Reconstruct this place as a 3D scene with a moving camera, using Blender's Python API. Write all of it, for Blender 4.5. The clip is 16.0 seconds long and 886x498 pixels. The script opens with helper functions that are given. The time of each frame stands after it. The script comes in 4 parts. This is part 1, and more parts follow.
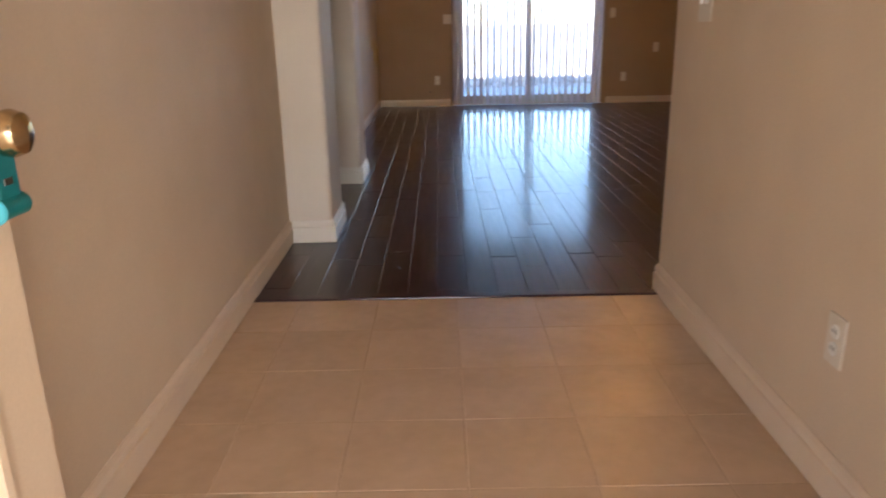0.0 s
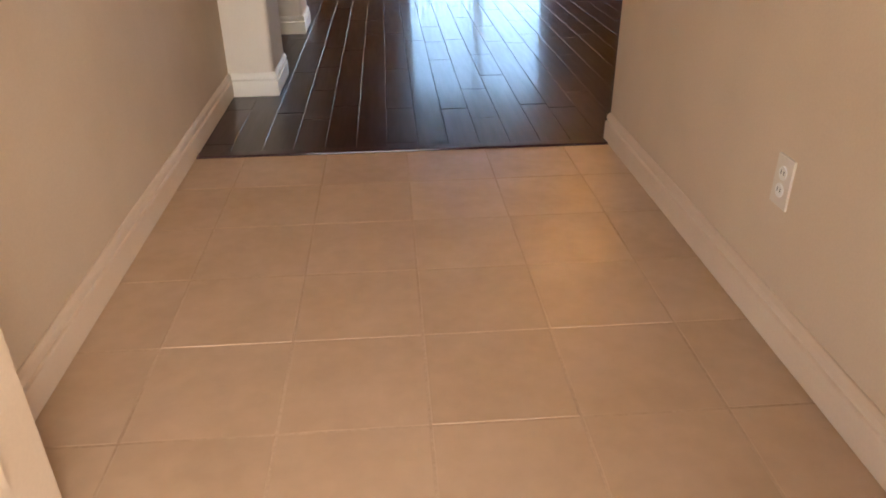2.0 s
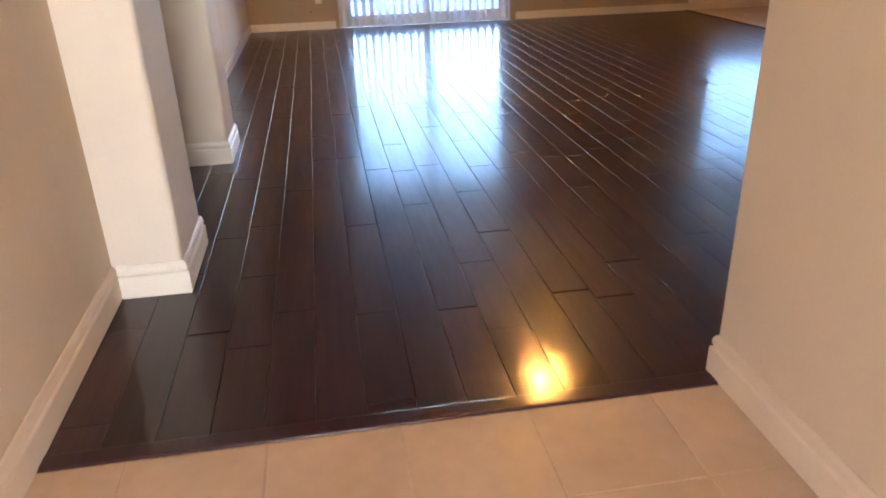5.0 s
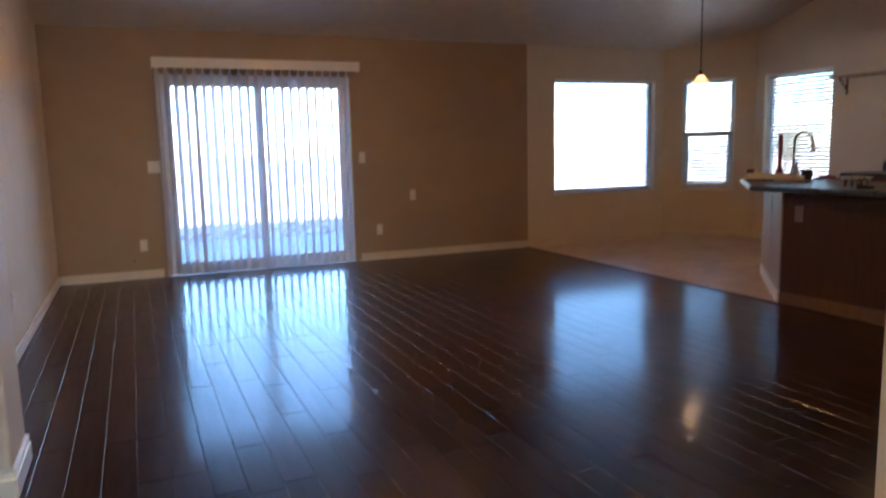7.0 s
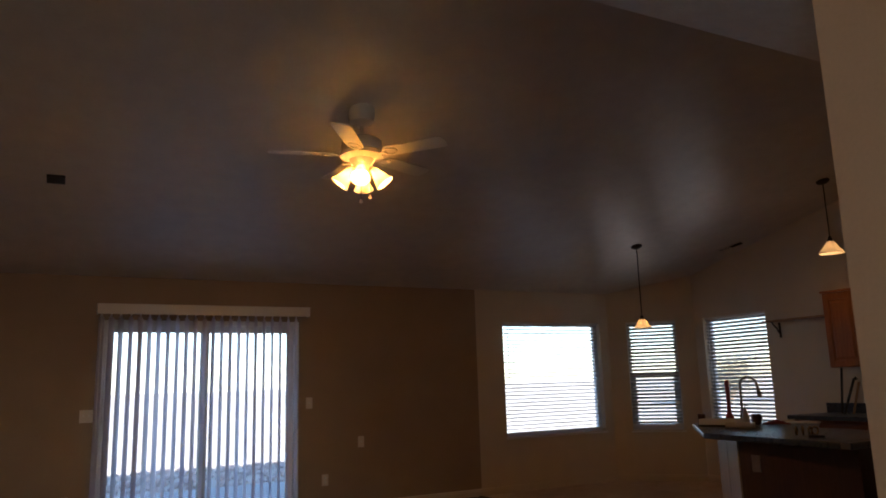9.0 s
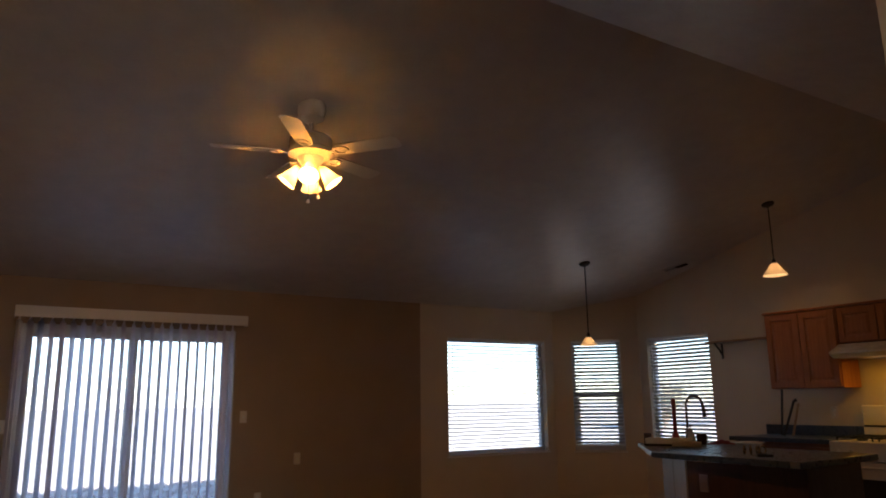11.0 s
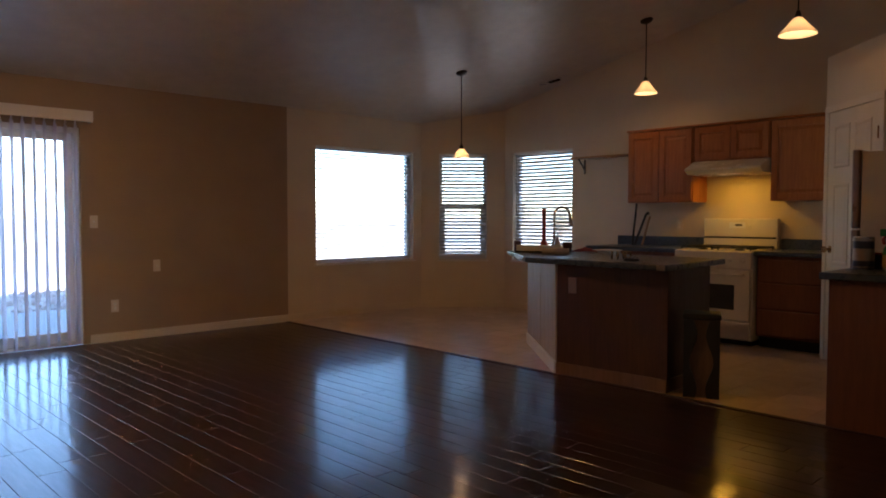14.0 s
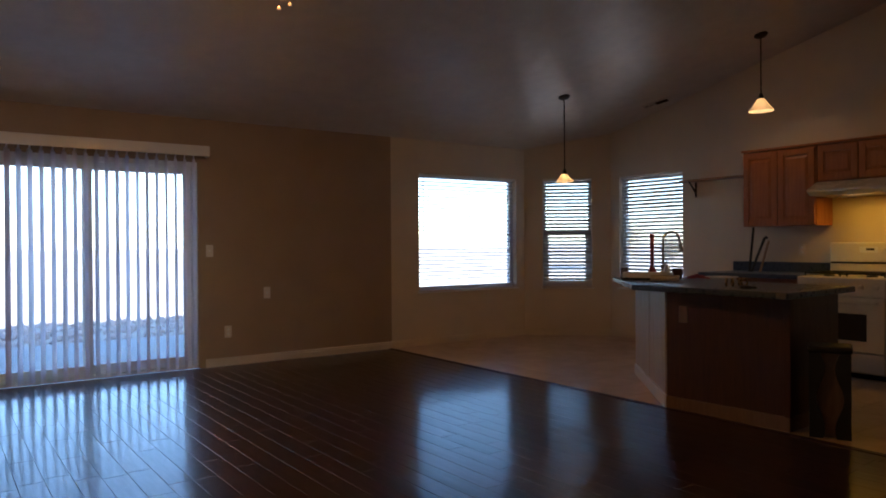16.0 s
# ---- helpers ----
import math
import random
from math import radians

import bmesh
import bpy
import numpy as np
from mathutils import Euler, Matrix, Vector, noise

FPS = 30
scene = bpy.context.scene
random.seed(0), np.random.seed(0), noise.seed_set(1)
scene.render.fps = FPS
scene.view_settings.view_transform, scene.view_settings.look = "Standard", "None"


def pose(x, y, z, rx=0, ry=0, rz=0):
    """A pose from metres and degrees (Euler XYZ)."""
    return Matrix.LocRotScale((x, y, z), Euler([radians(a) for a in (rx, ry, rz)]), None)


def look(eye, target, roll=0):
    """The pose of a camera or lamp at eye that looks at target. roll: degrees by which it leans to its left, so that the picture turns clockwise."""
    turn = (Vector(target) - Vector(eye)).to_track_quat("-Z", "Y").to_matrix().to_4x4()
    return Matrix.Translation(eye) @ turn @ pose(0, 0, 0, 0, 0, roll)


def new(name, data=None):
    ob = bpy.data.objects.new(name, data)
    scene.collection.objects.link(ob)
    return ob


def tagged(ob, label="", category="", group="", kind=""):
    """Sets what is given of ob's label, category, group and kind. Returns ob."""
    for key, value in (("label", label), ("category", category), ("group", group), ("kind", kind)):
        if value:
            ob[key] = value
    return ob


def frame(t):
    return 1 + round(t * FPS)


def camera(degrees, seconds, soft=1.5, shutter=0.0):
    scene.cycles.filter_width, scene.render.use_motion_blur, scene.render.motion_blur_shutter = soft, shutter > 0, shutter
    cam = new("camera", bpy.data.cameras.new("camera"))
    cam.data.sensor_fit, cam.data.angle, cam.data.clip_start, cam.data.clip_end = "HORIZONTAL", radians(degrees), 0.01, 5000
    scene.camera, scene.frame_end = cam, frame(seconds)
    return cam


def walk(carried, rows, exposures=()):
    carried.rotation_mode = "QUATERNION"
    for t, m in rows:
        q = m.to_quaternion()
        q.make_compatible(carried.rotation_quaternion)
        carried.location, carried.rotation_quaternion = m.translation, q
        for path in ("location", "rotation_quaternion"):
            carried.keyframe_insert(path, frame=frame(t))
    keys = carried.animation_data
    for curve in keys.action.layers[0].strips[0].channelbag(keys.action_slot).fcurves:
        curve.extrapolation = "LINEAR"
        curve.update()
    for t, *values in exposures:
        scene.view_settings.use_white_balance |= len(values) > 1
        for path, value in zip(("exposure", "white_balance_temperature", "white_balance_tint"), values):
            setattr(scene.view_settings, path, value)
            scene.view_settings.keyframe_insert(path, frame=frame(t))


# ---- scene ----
cam = camera(62.9, 16.0, soft=1.8, shutter=0.3)
PATH = [
    (0, (0.746, -2.679, 1.036), (0.746, -0.769, 0.442), -1.1),
    (0.5, (0.716, -2.739, 1.084), (0.946, -0.837, 0.511), -0.7),
    (1, (0.695, -2.733, 1.065), (0.921, -0.836, 0.475), -0.6),
    (1.5, (0.7, -2.724, 0.998), (0.825, -0.932, 0.119), -0.7),
    (2, (0.744, -2.651, 0.997), (0.869, -0.895, 0.046), -0.6),
    (2.5, (0.773, -2.546, 0.991), (0.775, -0.786, 0.041), -1.3),
    (3, (0.745, -2.374, 0.993), (0.825, -0.624, 0.028), -2.2),
    (3.5, (0.703, -2.179, 1.066), (0.947, -0.41, 0.166), -1.1),
    (3.7, (0.69, -2.096, 1.068), (0.946, -0.305, 0.215), -0.9),
    (5.8, (0.703, -0.921, 1.082), (0.994, 0.886, 0.277), -2.3),
    (6, (0.705, -0.825, 1.134), (1.019, 1.009, 0.399), -1.3),
    (6.5, (0.7, -0.645, 1.131), (1.147, 1.217, 0.554), -2.4),
    (7, (0.664, -0.618, 1.184), (1.438, 1.209, 0.915), -1.3),
    (7.5, (0.637, -0.566, 1.217), (1.49, 1.243, 1.243), -2.2),
    (8, (0.666, -0.569, 1.266), (1.559, 1.212, 1.444), -2.3),
    (8.5, (0.679, -0.57, 1.288), (1.584, 1.19, 1.576), -1.8),
    (9, (0.674, -0.566, 1.303), (1.58, 1.179, 1.665), -1.7),
    (11.5, (0.738, -0.278, 1.23), (1.872, 1.318, 1.636), -0.2),
    (12, (0.74, -0.187, 1.215), (2.02, 1.307, 1.572), 0.5),
    (12.5, (0.67, -0.062, 1.223), (2.099, 1.302, 1.533), -0.5),
    (13, (0.662, -0.03, 1.21), (2.125, 1.321, 1.394), 0.0),
    (13.5, (0.655, -0.028, 1.193), (2.066, 1.389, 1.222), 0.3),
    (14, (0.659, -0.032, 1.175), (2.044, 1.409, 1.088), 0.1),
    (14.5, (0.65, -0.022, 1.177), (2.023, 1.429, 1.084), -0.1),
    (15, (0.674, -0.006, 1.181), (1.987, 1.502, 1.121), -0.3),
    (15.5, (0.707, -0.004, 1.179), (1.94, 1.57, 1.149), -0.3),
    (16, (0.736, 0.002, 1.175), (1.898, 1.63, 1.163), -0.4),
]
walk(cam, [(t, look(eye, aim, roll)) for t, eye, aim, roll in PATH],
     [(0.0, 2.85, 6350, 14), (1.0, 2.9, 6400, 14), (1.5, 3.05, 6600, 14), (2.5, 3.15, 6600, 13), (3.7, 3.4, 6400, 13), (5.8, 4.2, 5900, 13), (6.5, 3.9, 5650, 11), (7.0, 3.2, 5450, 11),
      (7.5, 2.2, 5500, 12), (8.0, 1.85, 5700, 13), (9.0, 1.78, 6150, 14), (11.5, 1.95, 6050, 15), (12.5, 2.35, 5950, 15), (14.5, 2.67, 5750, 13), (16.0, 2.25, 5650, 12)])

# ---------------------------------------------------------------- world and large lights
K = 0.235                      # slope of the vaulted ceiling
EAVE = 2.40                    # ceiling height at the patio wall
YN = 7.03                      # inner face of the patio wall
XE = 7.85                      # inner face of the kitchen's outer wall
YR = 2.48                      # ridge line
ZR = EAVE + K * (YN - YR)


def ceil_z(y):
    return EAVE + K * (YN - y) if y > YR else max(ZR - K * (YR - y), 2.5)


SUN_ELEV, SUN_TURN = 23.0, 184.0
world = bpy.data.worlds.new("sky")
scene.world = world
world.use_nodes = True
wn = world.node_tree.nodes
sky = wn.new("ShaderNodeTexSky")
sky.sky_type = 'NISHITA'
sky.sun_disc = False
sky.ozone_density, sky.dust_density = 3.5, 0.4
sky.sun_elevation = radians(SUN_ELEV)
sky.sun_rotation = radians(SUN_TURN)
wn["Background"].inputs["Strength"].default_value = 0.15
world.node_tree.links.new(sky.outputs[0], wn["Background"].inputs["Color"])

sun = new("sun", bpy.data.lights.new("sun", 'SUN'))
sun.data.energy, sun.data.angle, sun.data.color = 5.0, radians(0.55), (1.0, 0.94, 0.85)
a, e = radians(SUN_TURN), radians(SUN_ELEV)
sun.matrix_world = look((10 * math.sin(a) * math.cos(e), 10 * math.cos(a) * math.cos(e), 10 * math.sin(e)), (0, 0, 0))

# daylight of the open front doorway
dl = new("entry_daylight", bpy.data.lights.new("entry_daylight", 'AREA'))
dl.data.shape, dl.data.size, dl.data.size_y, dl.data.energy, dl.data.color = 'RECTANGLE', 0.95, 2.0, 4.9, (1.0, 0.79, 0.58)
dl.matrix_world = look((0.82, -3.2, 1.10), (-1.9, -1.0, 1.3))


def bulb(x, y, z, watts, r=0.03, color=(1.0, 0.44, 0.10)):
    l = new("bulb_light", bpy.data.lights.new("bulb_light", 'POINT'))
    l.data.energy, l.data.shadow_soft_size, l.data.color = watts, r, color
    l.location = (x, y, z)


# ---------------------------------------------------------------- materials
def mat(name, c1, c2=None, rough=0.5, metal=0.0, scale=6.0, fine=120.0, bump=0.1, dist=0.002, spec=0.5, spread=0.0, stretch=None, coat=0.0,
        rvar=0.08, emit=None, power=0.0, thin=0.0):
    m = bpy.data.materials.new(name)
    m.use_nodes = True
    nt = m.node_tree
    n, l = nt.nodes, nt.links
    b = n["Principled BSDF"]
    b.inputs["Metallic"].default_value = metal
    b.inputs["Specular IOR Level"].default_value = spec
    b.inputs["Coat Weight"].default_value = coat
    b.inputs["Coat Roughness"].default_value = 0.125
    c2 = c2 or tuple(v * 0.88 for v in c1)
    tc = n.new("ShaderNodeTexCoord")
    mp = n.new("ShaderNodeMapping")
    l.new(tc.outputs["Object"], mp.inputs["Vector"])
    if stretch:
        mp.inputs["Scale"].default_value = stretch
    big = n.new("ShaderNodeTexNoise")
    big.inputs["Scale"].default_value = scale
    big.inputs["Detail"].default_value = 5
    small = n.new("ShaderNodeTexNoise")
    small.inputs["Scale"].default_value = fine
    small.inputs["Detail"].default_value = 3
    vec = mp.outputs[0]
    if spread:
        oi = n.new("ShaderNodeObjectInfo")
        off = n.new("ShaderNodeVectorMath")
        off.operation = 'MULTIPLY_ADD'
        l.new(oi.outputs["Random"], off.inputs[0])
        off.inputs[1].default_value = (37.0, 53.0, 11.0)
        l.new(vec, off.inputs[2])
        vec = off.outputs[0]
    l.new(vec, big.inputs["Vector"])
    l.new(vec, small.inputs["Vector"])
    mix = n.new("ShaderNodeMix")
    mix.data_type = 'RGBA'
    mix.inputs[6].default_value, mix.inputs[7].default_value = (*c1, 1), (*c2, 1)
    addn = n.new("ShaderNodeMath")
    addn.operation = 'MULTIPLY_ADD'
    l.new(small.outputs[0], addn.inputs[0])
    addn.inputs[1].default_value = 0.5
    l.new(big.outputs[0], addn.inputs[2])
    mr = n.new("ShaderNodeMapRange")
    mr.inputs[1].default_value, mr.inputs[2].default_value = 0.5, 1.0
    l.new(addn.outputs[0], mr.inputs[0])
    l.new(mr.outputs[0], mix.inputs[0])
    col = mix.outputs[2]
    if spread:
        hsv = n.new("ShaderNodeHueSaturation")
        vr = n.new("ShaderNodeMapRange")
        vr.inputs[3].default_value, vr.inputs[4].default_value = 1 - spread, 1 + spread
        l.new(oi.outputs["Random"], vr.inputs[0])
        l.new(vr.outputs[0], hsv.inputs["Value"])
        l.new(col, hsv.inputs["Color"])
        col = hsv.outputs[0]
    l.new(col, b.inputs["Base Color"])
    rr = n.new("ShaderNodeMapRange")
    rr.inputs[3].default_value, rr.inputs[4].default_value = max(rough - rvar, 0.02), min(rough + rvar, 1)
    l.new(addn.outputs[0], rr.inputs[0])
    rr.inputs[1].default_value, rr.inputs[2].default_value = 0.5, 1.0
    l.new(rr.outputs[0], b.inputs["Roughness"])
    if bump:
        bp = n.new("ShaderNodeBump")
        bp.inputs["Strength"].default_value = bump
        bp.inputs["Distance"].default_value = dist
        l.new(addn.outputs[0], bp.inputs["Height"])
        l.new(bp.outputs[0], b.inputs["Normal"])
    if emit:
        b.inputs["Emission Color"].default_value = (*emit, 1)
        b.inputs["Emission Strength"].default_value = power
    if thin:
        tl = n.new("ShaderNodeBsdfTranslucent")
        l.new(col, tl.inputs["Color"])
        ms = n.new("ShaderNodeMixShader")
        ms.inputs[0].default_value = thin
        l.new(b.outputs[0], ms.inputs[1])
        l.new(tl.outputs[0], ms.inputs[2])
        l.new(ms.outputs[0], n["Material Output"].inputs["Surface"])
    return m


def glass_mat(name, tint=(1, 1, 1), rough=0.0):
    m = bpy.data.materials.new(name)
    m.use_nodes = True
    b = m.node_tree.nodes["Principled BSDF"]
    b.inputs["Base Color"].default_value = (*tint, 1)
    b.inputs["Roughness"].default_value = rough
    b.inputs["Transmission Weight"].default_value = 1.0
    b.inputs["IOR"].default_value = 1.45
    return m


M_HBASE = mat("hall_baseboard_paint", (0.73, 0.59, 0.45), (0.68, 0.54, 0.41), 0.4, bump=0.06, scale=4)
M_LBASE = mat("living_baseboard_paint", (0.66, 0.57, 0.46), (0.61, 0.52, 0.42), 0.4, bump=0.06, scale=4)
M_HALL = mat("hall_wall_paint", (0.66, 0.52, 0.38), (0.60, 0.47, 0.34), 0.62, fine=160, bump=0.25, dist=0.003, scale=3)
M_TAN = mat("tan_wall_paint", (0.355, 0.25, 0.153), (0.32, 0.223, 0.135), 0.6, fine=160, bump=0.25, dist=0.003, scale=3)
M_CREAM = mat("cream_wall_paint", (0.69, 0.585, 0.43), (0.64, 0.535, 0.39), 0.6, fine=160, bump=0.25, dist=0.003, scale=3)
M_GREY = mat("pale_pilaster_paint", (0.70, 0.64, 0.57), (0.65, 0.59, 0.52), 0.6, fine=160, bump=0.2, dist=0.003, scale=3)
M_CEIL = mat("ceiling_paint", (0.64, 0.57, 0.48), (0.58, 0.51, 0.43), 0.41, fine=45, bump=0.4, dist=0.004, scale=7)
M_TRIM = mat("trim_paint", (0.78, 0.75, 0.70), (0.73, 0.70, 0.65), 0.35, bump=0.05, scale=4)
M_DOORC = mat("cream_door_paint", (0.71, 0.62, 0.48), (0.67, 0.58, 0.45), 0.45, bump=0.08, scale=4)
M_WHITE = mat("white_plastic", (0.80, 0.79, 0.76), (0.75, 0.74, 0.71), 0.4, bump=0.04)
M_PLATE = mat("almond_plastic", (0.70, 0.63, 0.54), (0.66, 0.59, 0.5), 0.4, bump=0.04)
M_SLAT = mat("slat_vinyl", (0.58, 0.56, 0.53), (0.54, 0.52, 0.49), 0.45, bump=0.04)
M_VANE = mat("vinyl_vane", (0.87, 0.84, 0.88), (0.83, 0.80, 0.85), 0.45, bump=0.06, fine=300, thin=0.8)
M_FRAME = mat("vinyl_frame", (0.78, 0.78, 0.78), (0.72, 0.72, 0.72), 0.4, bump=0.04)
M_SUB = mat("subfloor", (0.05, 0.035, 0.03), (0.03, 0.02, 0.018), 0.8, bump=0.2)
M_WOOD = mat("dark_plank", (0.034, 0.0105, 0.0150), (0.022, 0.0073, 0.0105), 0.36, coat=0.6, spec=0.14, fine=16, bump=0.09, dist=0.003, scale=6, spread=0.35, stretch=(6, 0.45, 1), rvar=0.03)
M_TILE = mat("beige_tile", (0.61, 0.45, 0.315), (0.495, 0.355, 0.235), 0.38, fine=22, bump=0.2, dist=0.003, scale=3.2, spread=0.03)
M_GROUT = mat("grout", (0.66, 0.51, 0.37), (0.44, 0.31, 0.21), 0.85, fine=90, bump=0.4, scale=2.5)
M_OAK = mat("oak_cabinet", (0.46, 0.17, 0.046), (0.33, 0.112, 0.029), 0.35, fine=25, bump=0.12, scale=5, stretch=(9, 9, 0.8), rvar=0.06)
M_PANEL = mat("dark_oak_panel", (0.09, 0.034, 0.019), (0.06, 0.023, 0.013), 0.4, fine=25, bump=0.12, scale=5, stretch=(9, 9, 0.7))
# M_OAK again in a darker tone: shade of the unlit cabinets put into colour
M_OAK_SHADED = mat("shaded_oak", (0.20, 0.066, 0.028), (0.14, 0.045, 0.019), 0.38, fine=25, bump=0.12, scale=5, stretch=(9, 9, 0.8), rvar=0.06)
M_COUNTER = mat("slate_laminate", (0.055, 0.075, 0.105), (0.035, 0.05, 0.075), 0.3, fine=220, bump=0.05, scale=30)
M_ENAMEL = mat("white_enamel", (0.72, 0.67, 0.57), (0.68, 0.63, 0.53), 0.25, bump=0.02)
M_BLACK = mat("black_iron", (0.02, 0.02, 0.02), (0.012, 0.012, 0.012), 0.5, bump=0.2)
M_DGLASS = mat("oven_glass", (0.05, 0.043, 0.04), (0.04, 0.034, 0.032), 0.14, bump=0, rvar=0.02)
M_BRASS = mat("brass", (0.62, 0.47, 0.29), (0.54, 0.40, 0.24), 0.16, metal=1, bump=0.02, rvar=0.05)
M_BRONZE = mat("dark_bronze", (0.05, 0.035, 0.025), (0.035, 0.025, 0.018), 0.4, metal=0.7, bump=0.06)
M_STEEL = mat("brushed_nickel", (0.30, 0.265, 0.235), (0.25, 0.22, 0.195), 0.30, metal=1, bump=0.03)
M_RED = mat("red_plastic", (0.30, 0.02, 0.02), (0.24, 0.015, 0.015), 0.35, bump=0.03)
M_TEAL = mat("teal_plastic", (0.0, 0.155, 0.17), (0.0, 0.125, 0.14), 0.4, bump=0.04)
M_TEALB = mat("pale_teal_plastic", (0.06, 0.36, 0.44), (0.05, 0.32, 0.40), 0.4, bump=0.04)
M_FRIDGE = mat("fridge_grey", (0.52, 0.47, 0.43), (0.47, 0.43, 0.39), 0.4, bump=0.1, fine=250)
M_FRIDGED = mat("fridge_door_edge", (0.30, 0.22, 0.18), (0.25, 0.18, 0.15), 0.35, metal=0.4, bump=0.05)
M_GREEN = mat("green_plastic", (0.02, 0.22, 0.06), (0.015, 0.17, 0.045), 0.35, bump=0.02)
M_BLUE = mat("dark_blue_label", (0.03, 0.04, 0.08), (0.025, 0.03, 0.06), 0.4, bump=0.02)
M_TANW = mat("pale_wood", (0.42, 0.25, 0.12), (0.33, 0.19, 0.085), 0.45, fine=30, bump=0.15, scale=5, stretch=(8, 8, 0.8))
M_BROWNW = mat("brown_wood", (0.22, 0.125, 0.07), (0.16, 0.09, 0.05), 0.4, fine=30, bump=0.12, scale=5, stretch=(8, 8, 0.8))
M_SIDE = mat("pale_side_board", (0.44, 0.345, 0.245), (0.37, 0.285, 0.20), 0.45, fine=30, bump=0.12, scale=5, stretch=(8, 8, 0.8))
M_CARD = mat("cardboard", (0.33, 0.22, 0.13), (0.27, 0.18, 0.10), 0.8, bump=0.1)
M_SHADE = mat("lit_frosted_glass", (0.9, 0.82, 0.68), (0.88, 0.8, 0.66), 0.35, bump=0.02, emit=(1.0, 0.62, 0.27), power=0.04, thin=0.45)
M_FANW = mat("fan_white", (0.74, 0.70, 0.62), (0.70, 0.66, 0.58), 0.4, bump=0.04)
M_GLASS = glass_mat("window_glass")
M_BOTTLE = glass_mat("clear_plastic", (0.8, 0.9, 0.85), 0.08)
M_SAND = mat("desert_ground", (0.56, 0.49, 0.40), (0.46, 0.40, 0.32), 0.95, fine=9, bump=0.6, dist=0.03, scale=0.6)
M_CONC = mat("patio_concrete", (0.46, 0.45, 0.43), (0.40, 0.39, 0.37), 0.85, fine=40, bump=0.2, scale=1.5)
M_ROCK = mat("landscape_rock", (0.44, 0.37, 0.33), (0.34, 0.28, 0.25), 0.9, fine=20, bump=0.4, scale=8, spread=0.2)
M_LEAF = mat("shrub_leaf", (0.26, 0.25, 0.16), (0.32, 0.28, 0.18), 0.7, bump=0.1, spread=0.2)
M_BARK = mat("bark", (0.30, 0.23, 0.17), (0.22, 0.17, 0.12), 0.9, bump=0.5, fine=40)
M_STUCCO = mat("stucco", (0.50, 0.42, 0.33), (0.46, 0.38, 0.30), 0.9, bump=0.4, fine=70)
M_ROOF = mat("roof_shingle", (0.16, 0.13, 0.11), (0.12, 0.10, 0.085), 0.9, bump=0.5, fine=25)


# ---------------------------------------------------------------- mesh helpers
def box(bm, x0, x1, y0, y1, z0, z1, bevel=0.0):
    vs = [bm.verts.new((x, y, z)) for x in (x0, x1) for y in (y0, y1) for z in (z0, z1)]
    fs = [bm.faces.new([vs[i] for i in q]) for q in ((0, 1, 3, 2), (4, 6, 7, 5), (0, 4, 5, 1), (2, 3, 7, 6), (0, 2, 6, 4), (1, 5, 7, 3))]
    if bevel:
        es = list({ed for f in fs for ed in f.edges})
        bmesh.ops.bevel(bm, geom=es, offset=bevel, segments=3, affect='EDGES', profile=0.5)
    return bm


def boxm(x0, x1, y0, y1, z0, z1, bevel=0.0):
    return box(bmesh.new(), x0, x1, y0, y1, z0, z1, bevel)


def prism(pts, z0, z1, bevel=0.0, bm=None):
    bm = bm or bmesh.new()
    lo = [bm.verts.new((x, y, z0)) for x, y in pts]
    hi = [bm.verts.new((x, y, z1)) for x, y in pts]
    k = len(pts)
    fs = [bm.faces.new(lo[::-1]), bm.faces.new(hi)] + [bm.faces.new((lo[i], lo[(i + 1) % k], hi[(i + 1) % k], hi[i])) for i in range(k)]
    if bevel:
        es = list({ed for f in fs for ed in f.edges})
        bmesh.ops.bevel(bm, geom=es, offset=bevel, segments=2, affect='EDGES', profile=0.5)
    return bm


def lathe(profile, n=28, bm=None, m=None):
    """Turns (radius, height) pairs about z."""
    bm = bm or bmesh.new()
    m = m or Matrix()
    rings = []
    for r, z in profile:
        if r < 1e-5:
            rings.append([bm.verts.new(m @ Vector((0, 0, z)))])
        else:
            rings.append([bm.verts.new(m @ Vector((r * math.cos(2 * math.pi * i / n), r * math.sin(2 * math.pi * i / n), z))) for i in range(n)])
    for p, q in zip(rings, rings[1:]):
        for i in range(n):
            j = (i + 1) % n
            f = [p[0], q[j], q[i]] if len(p) == 1 else [p[i], p[j], q[0]] if len(q) == 1 else [p[i], p[j], q[j], q[i]]
            if len(p) == 1 and len(q) == 1:
                continue
            bm.faces.new(f)
    bmesh.ops.recalc_face_normals(bm, faces=bm.faces)
    return bm


def tube(pts, r, n=12, bm=None):
    """A round bar through the points; r: one radius or one for each point."""
    bm = bm or bmesh.new()
    pts = [Vector(p) for p in pts]
    rs = r if isinstance(r, (list, tuple)) else [r] * len(pts)
    rings = []
    up = None
    for i, p in enumerate(pts):
        d = (pts[min(i + 1, len(pts) - 1)] - pts[max(i - 1, 0)]).normalized()
        if up is None:
            up = d.orthogonal().normalized()
        up = (up - d * up.dot(d)).normalized()
        s = d.cross(up)
        rings.append([bm.verts.new(p + (up * math.cos(2 * math.pi * k / n) + s * math.sin(2 * math.pi * k / n)) * rs[i]) for k in range(n)])
    for p, q in zip(rings, rings[1:]):
        for k in range(n):
            bm.faces.new((p[k], p[(k + 1) % n], q[(k + 1) % n], q[k]))
    bm.faces.new(rings[0][::-1])
    bm.faces.new(rings[-1])
    bmesh.ops.recalc_face_normals(bm, faces=bm.faces)
    return bm


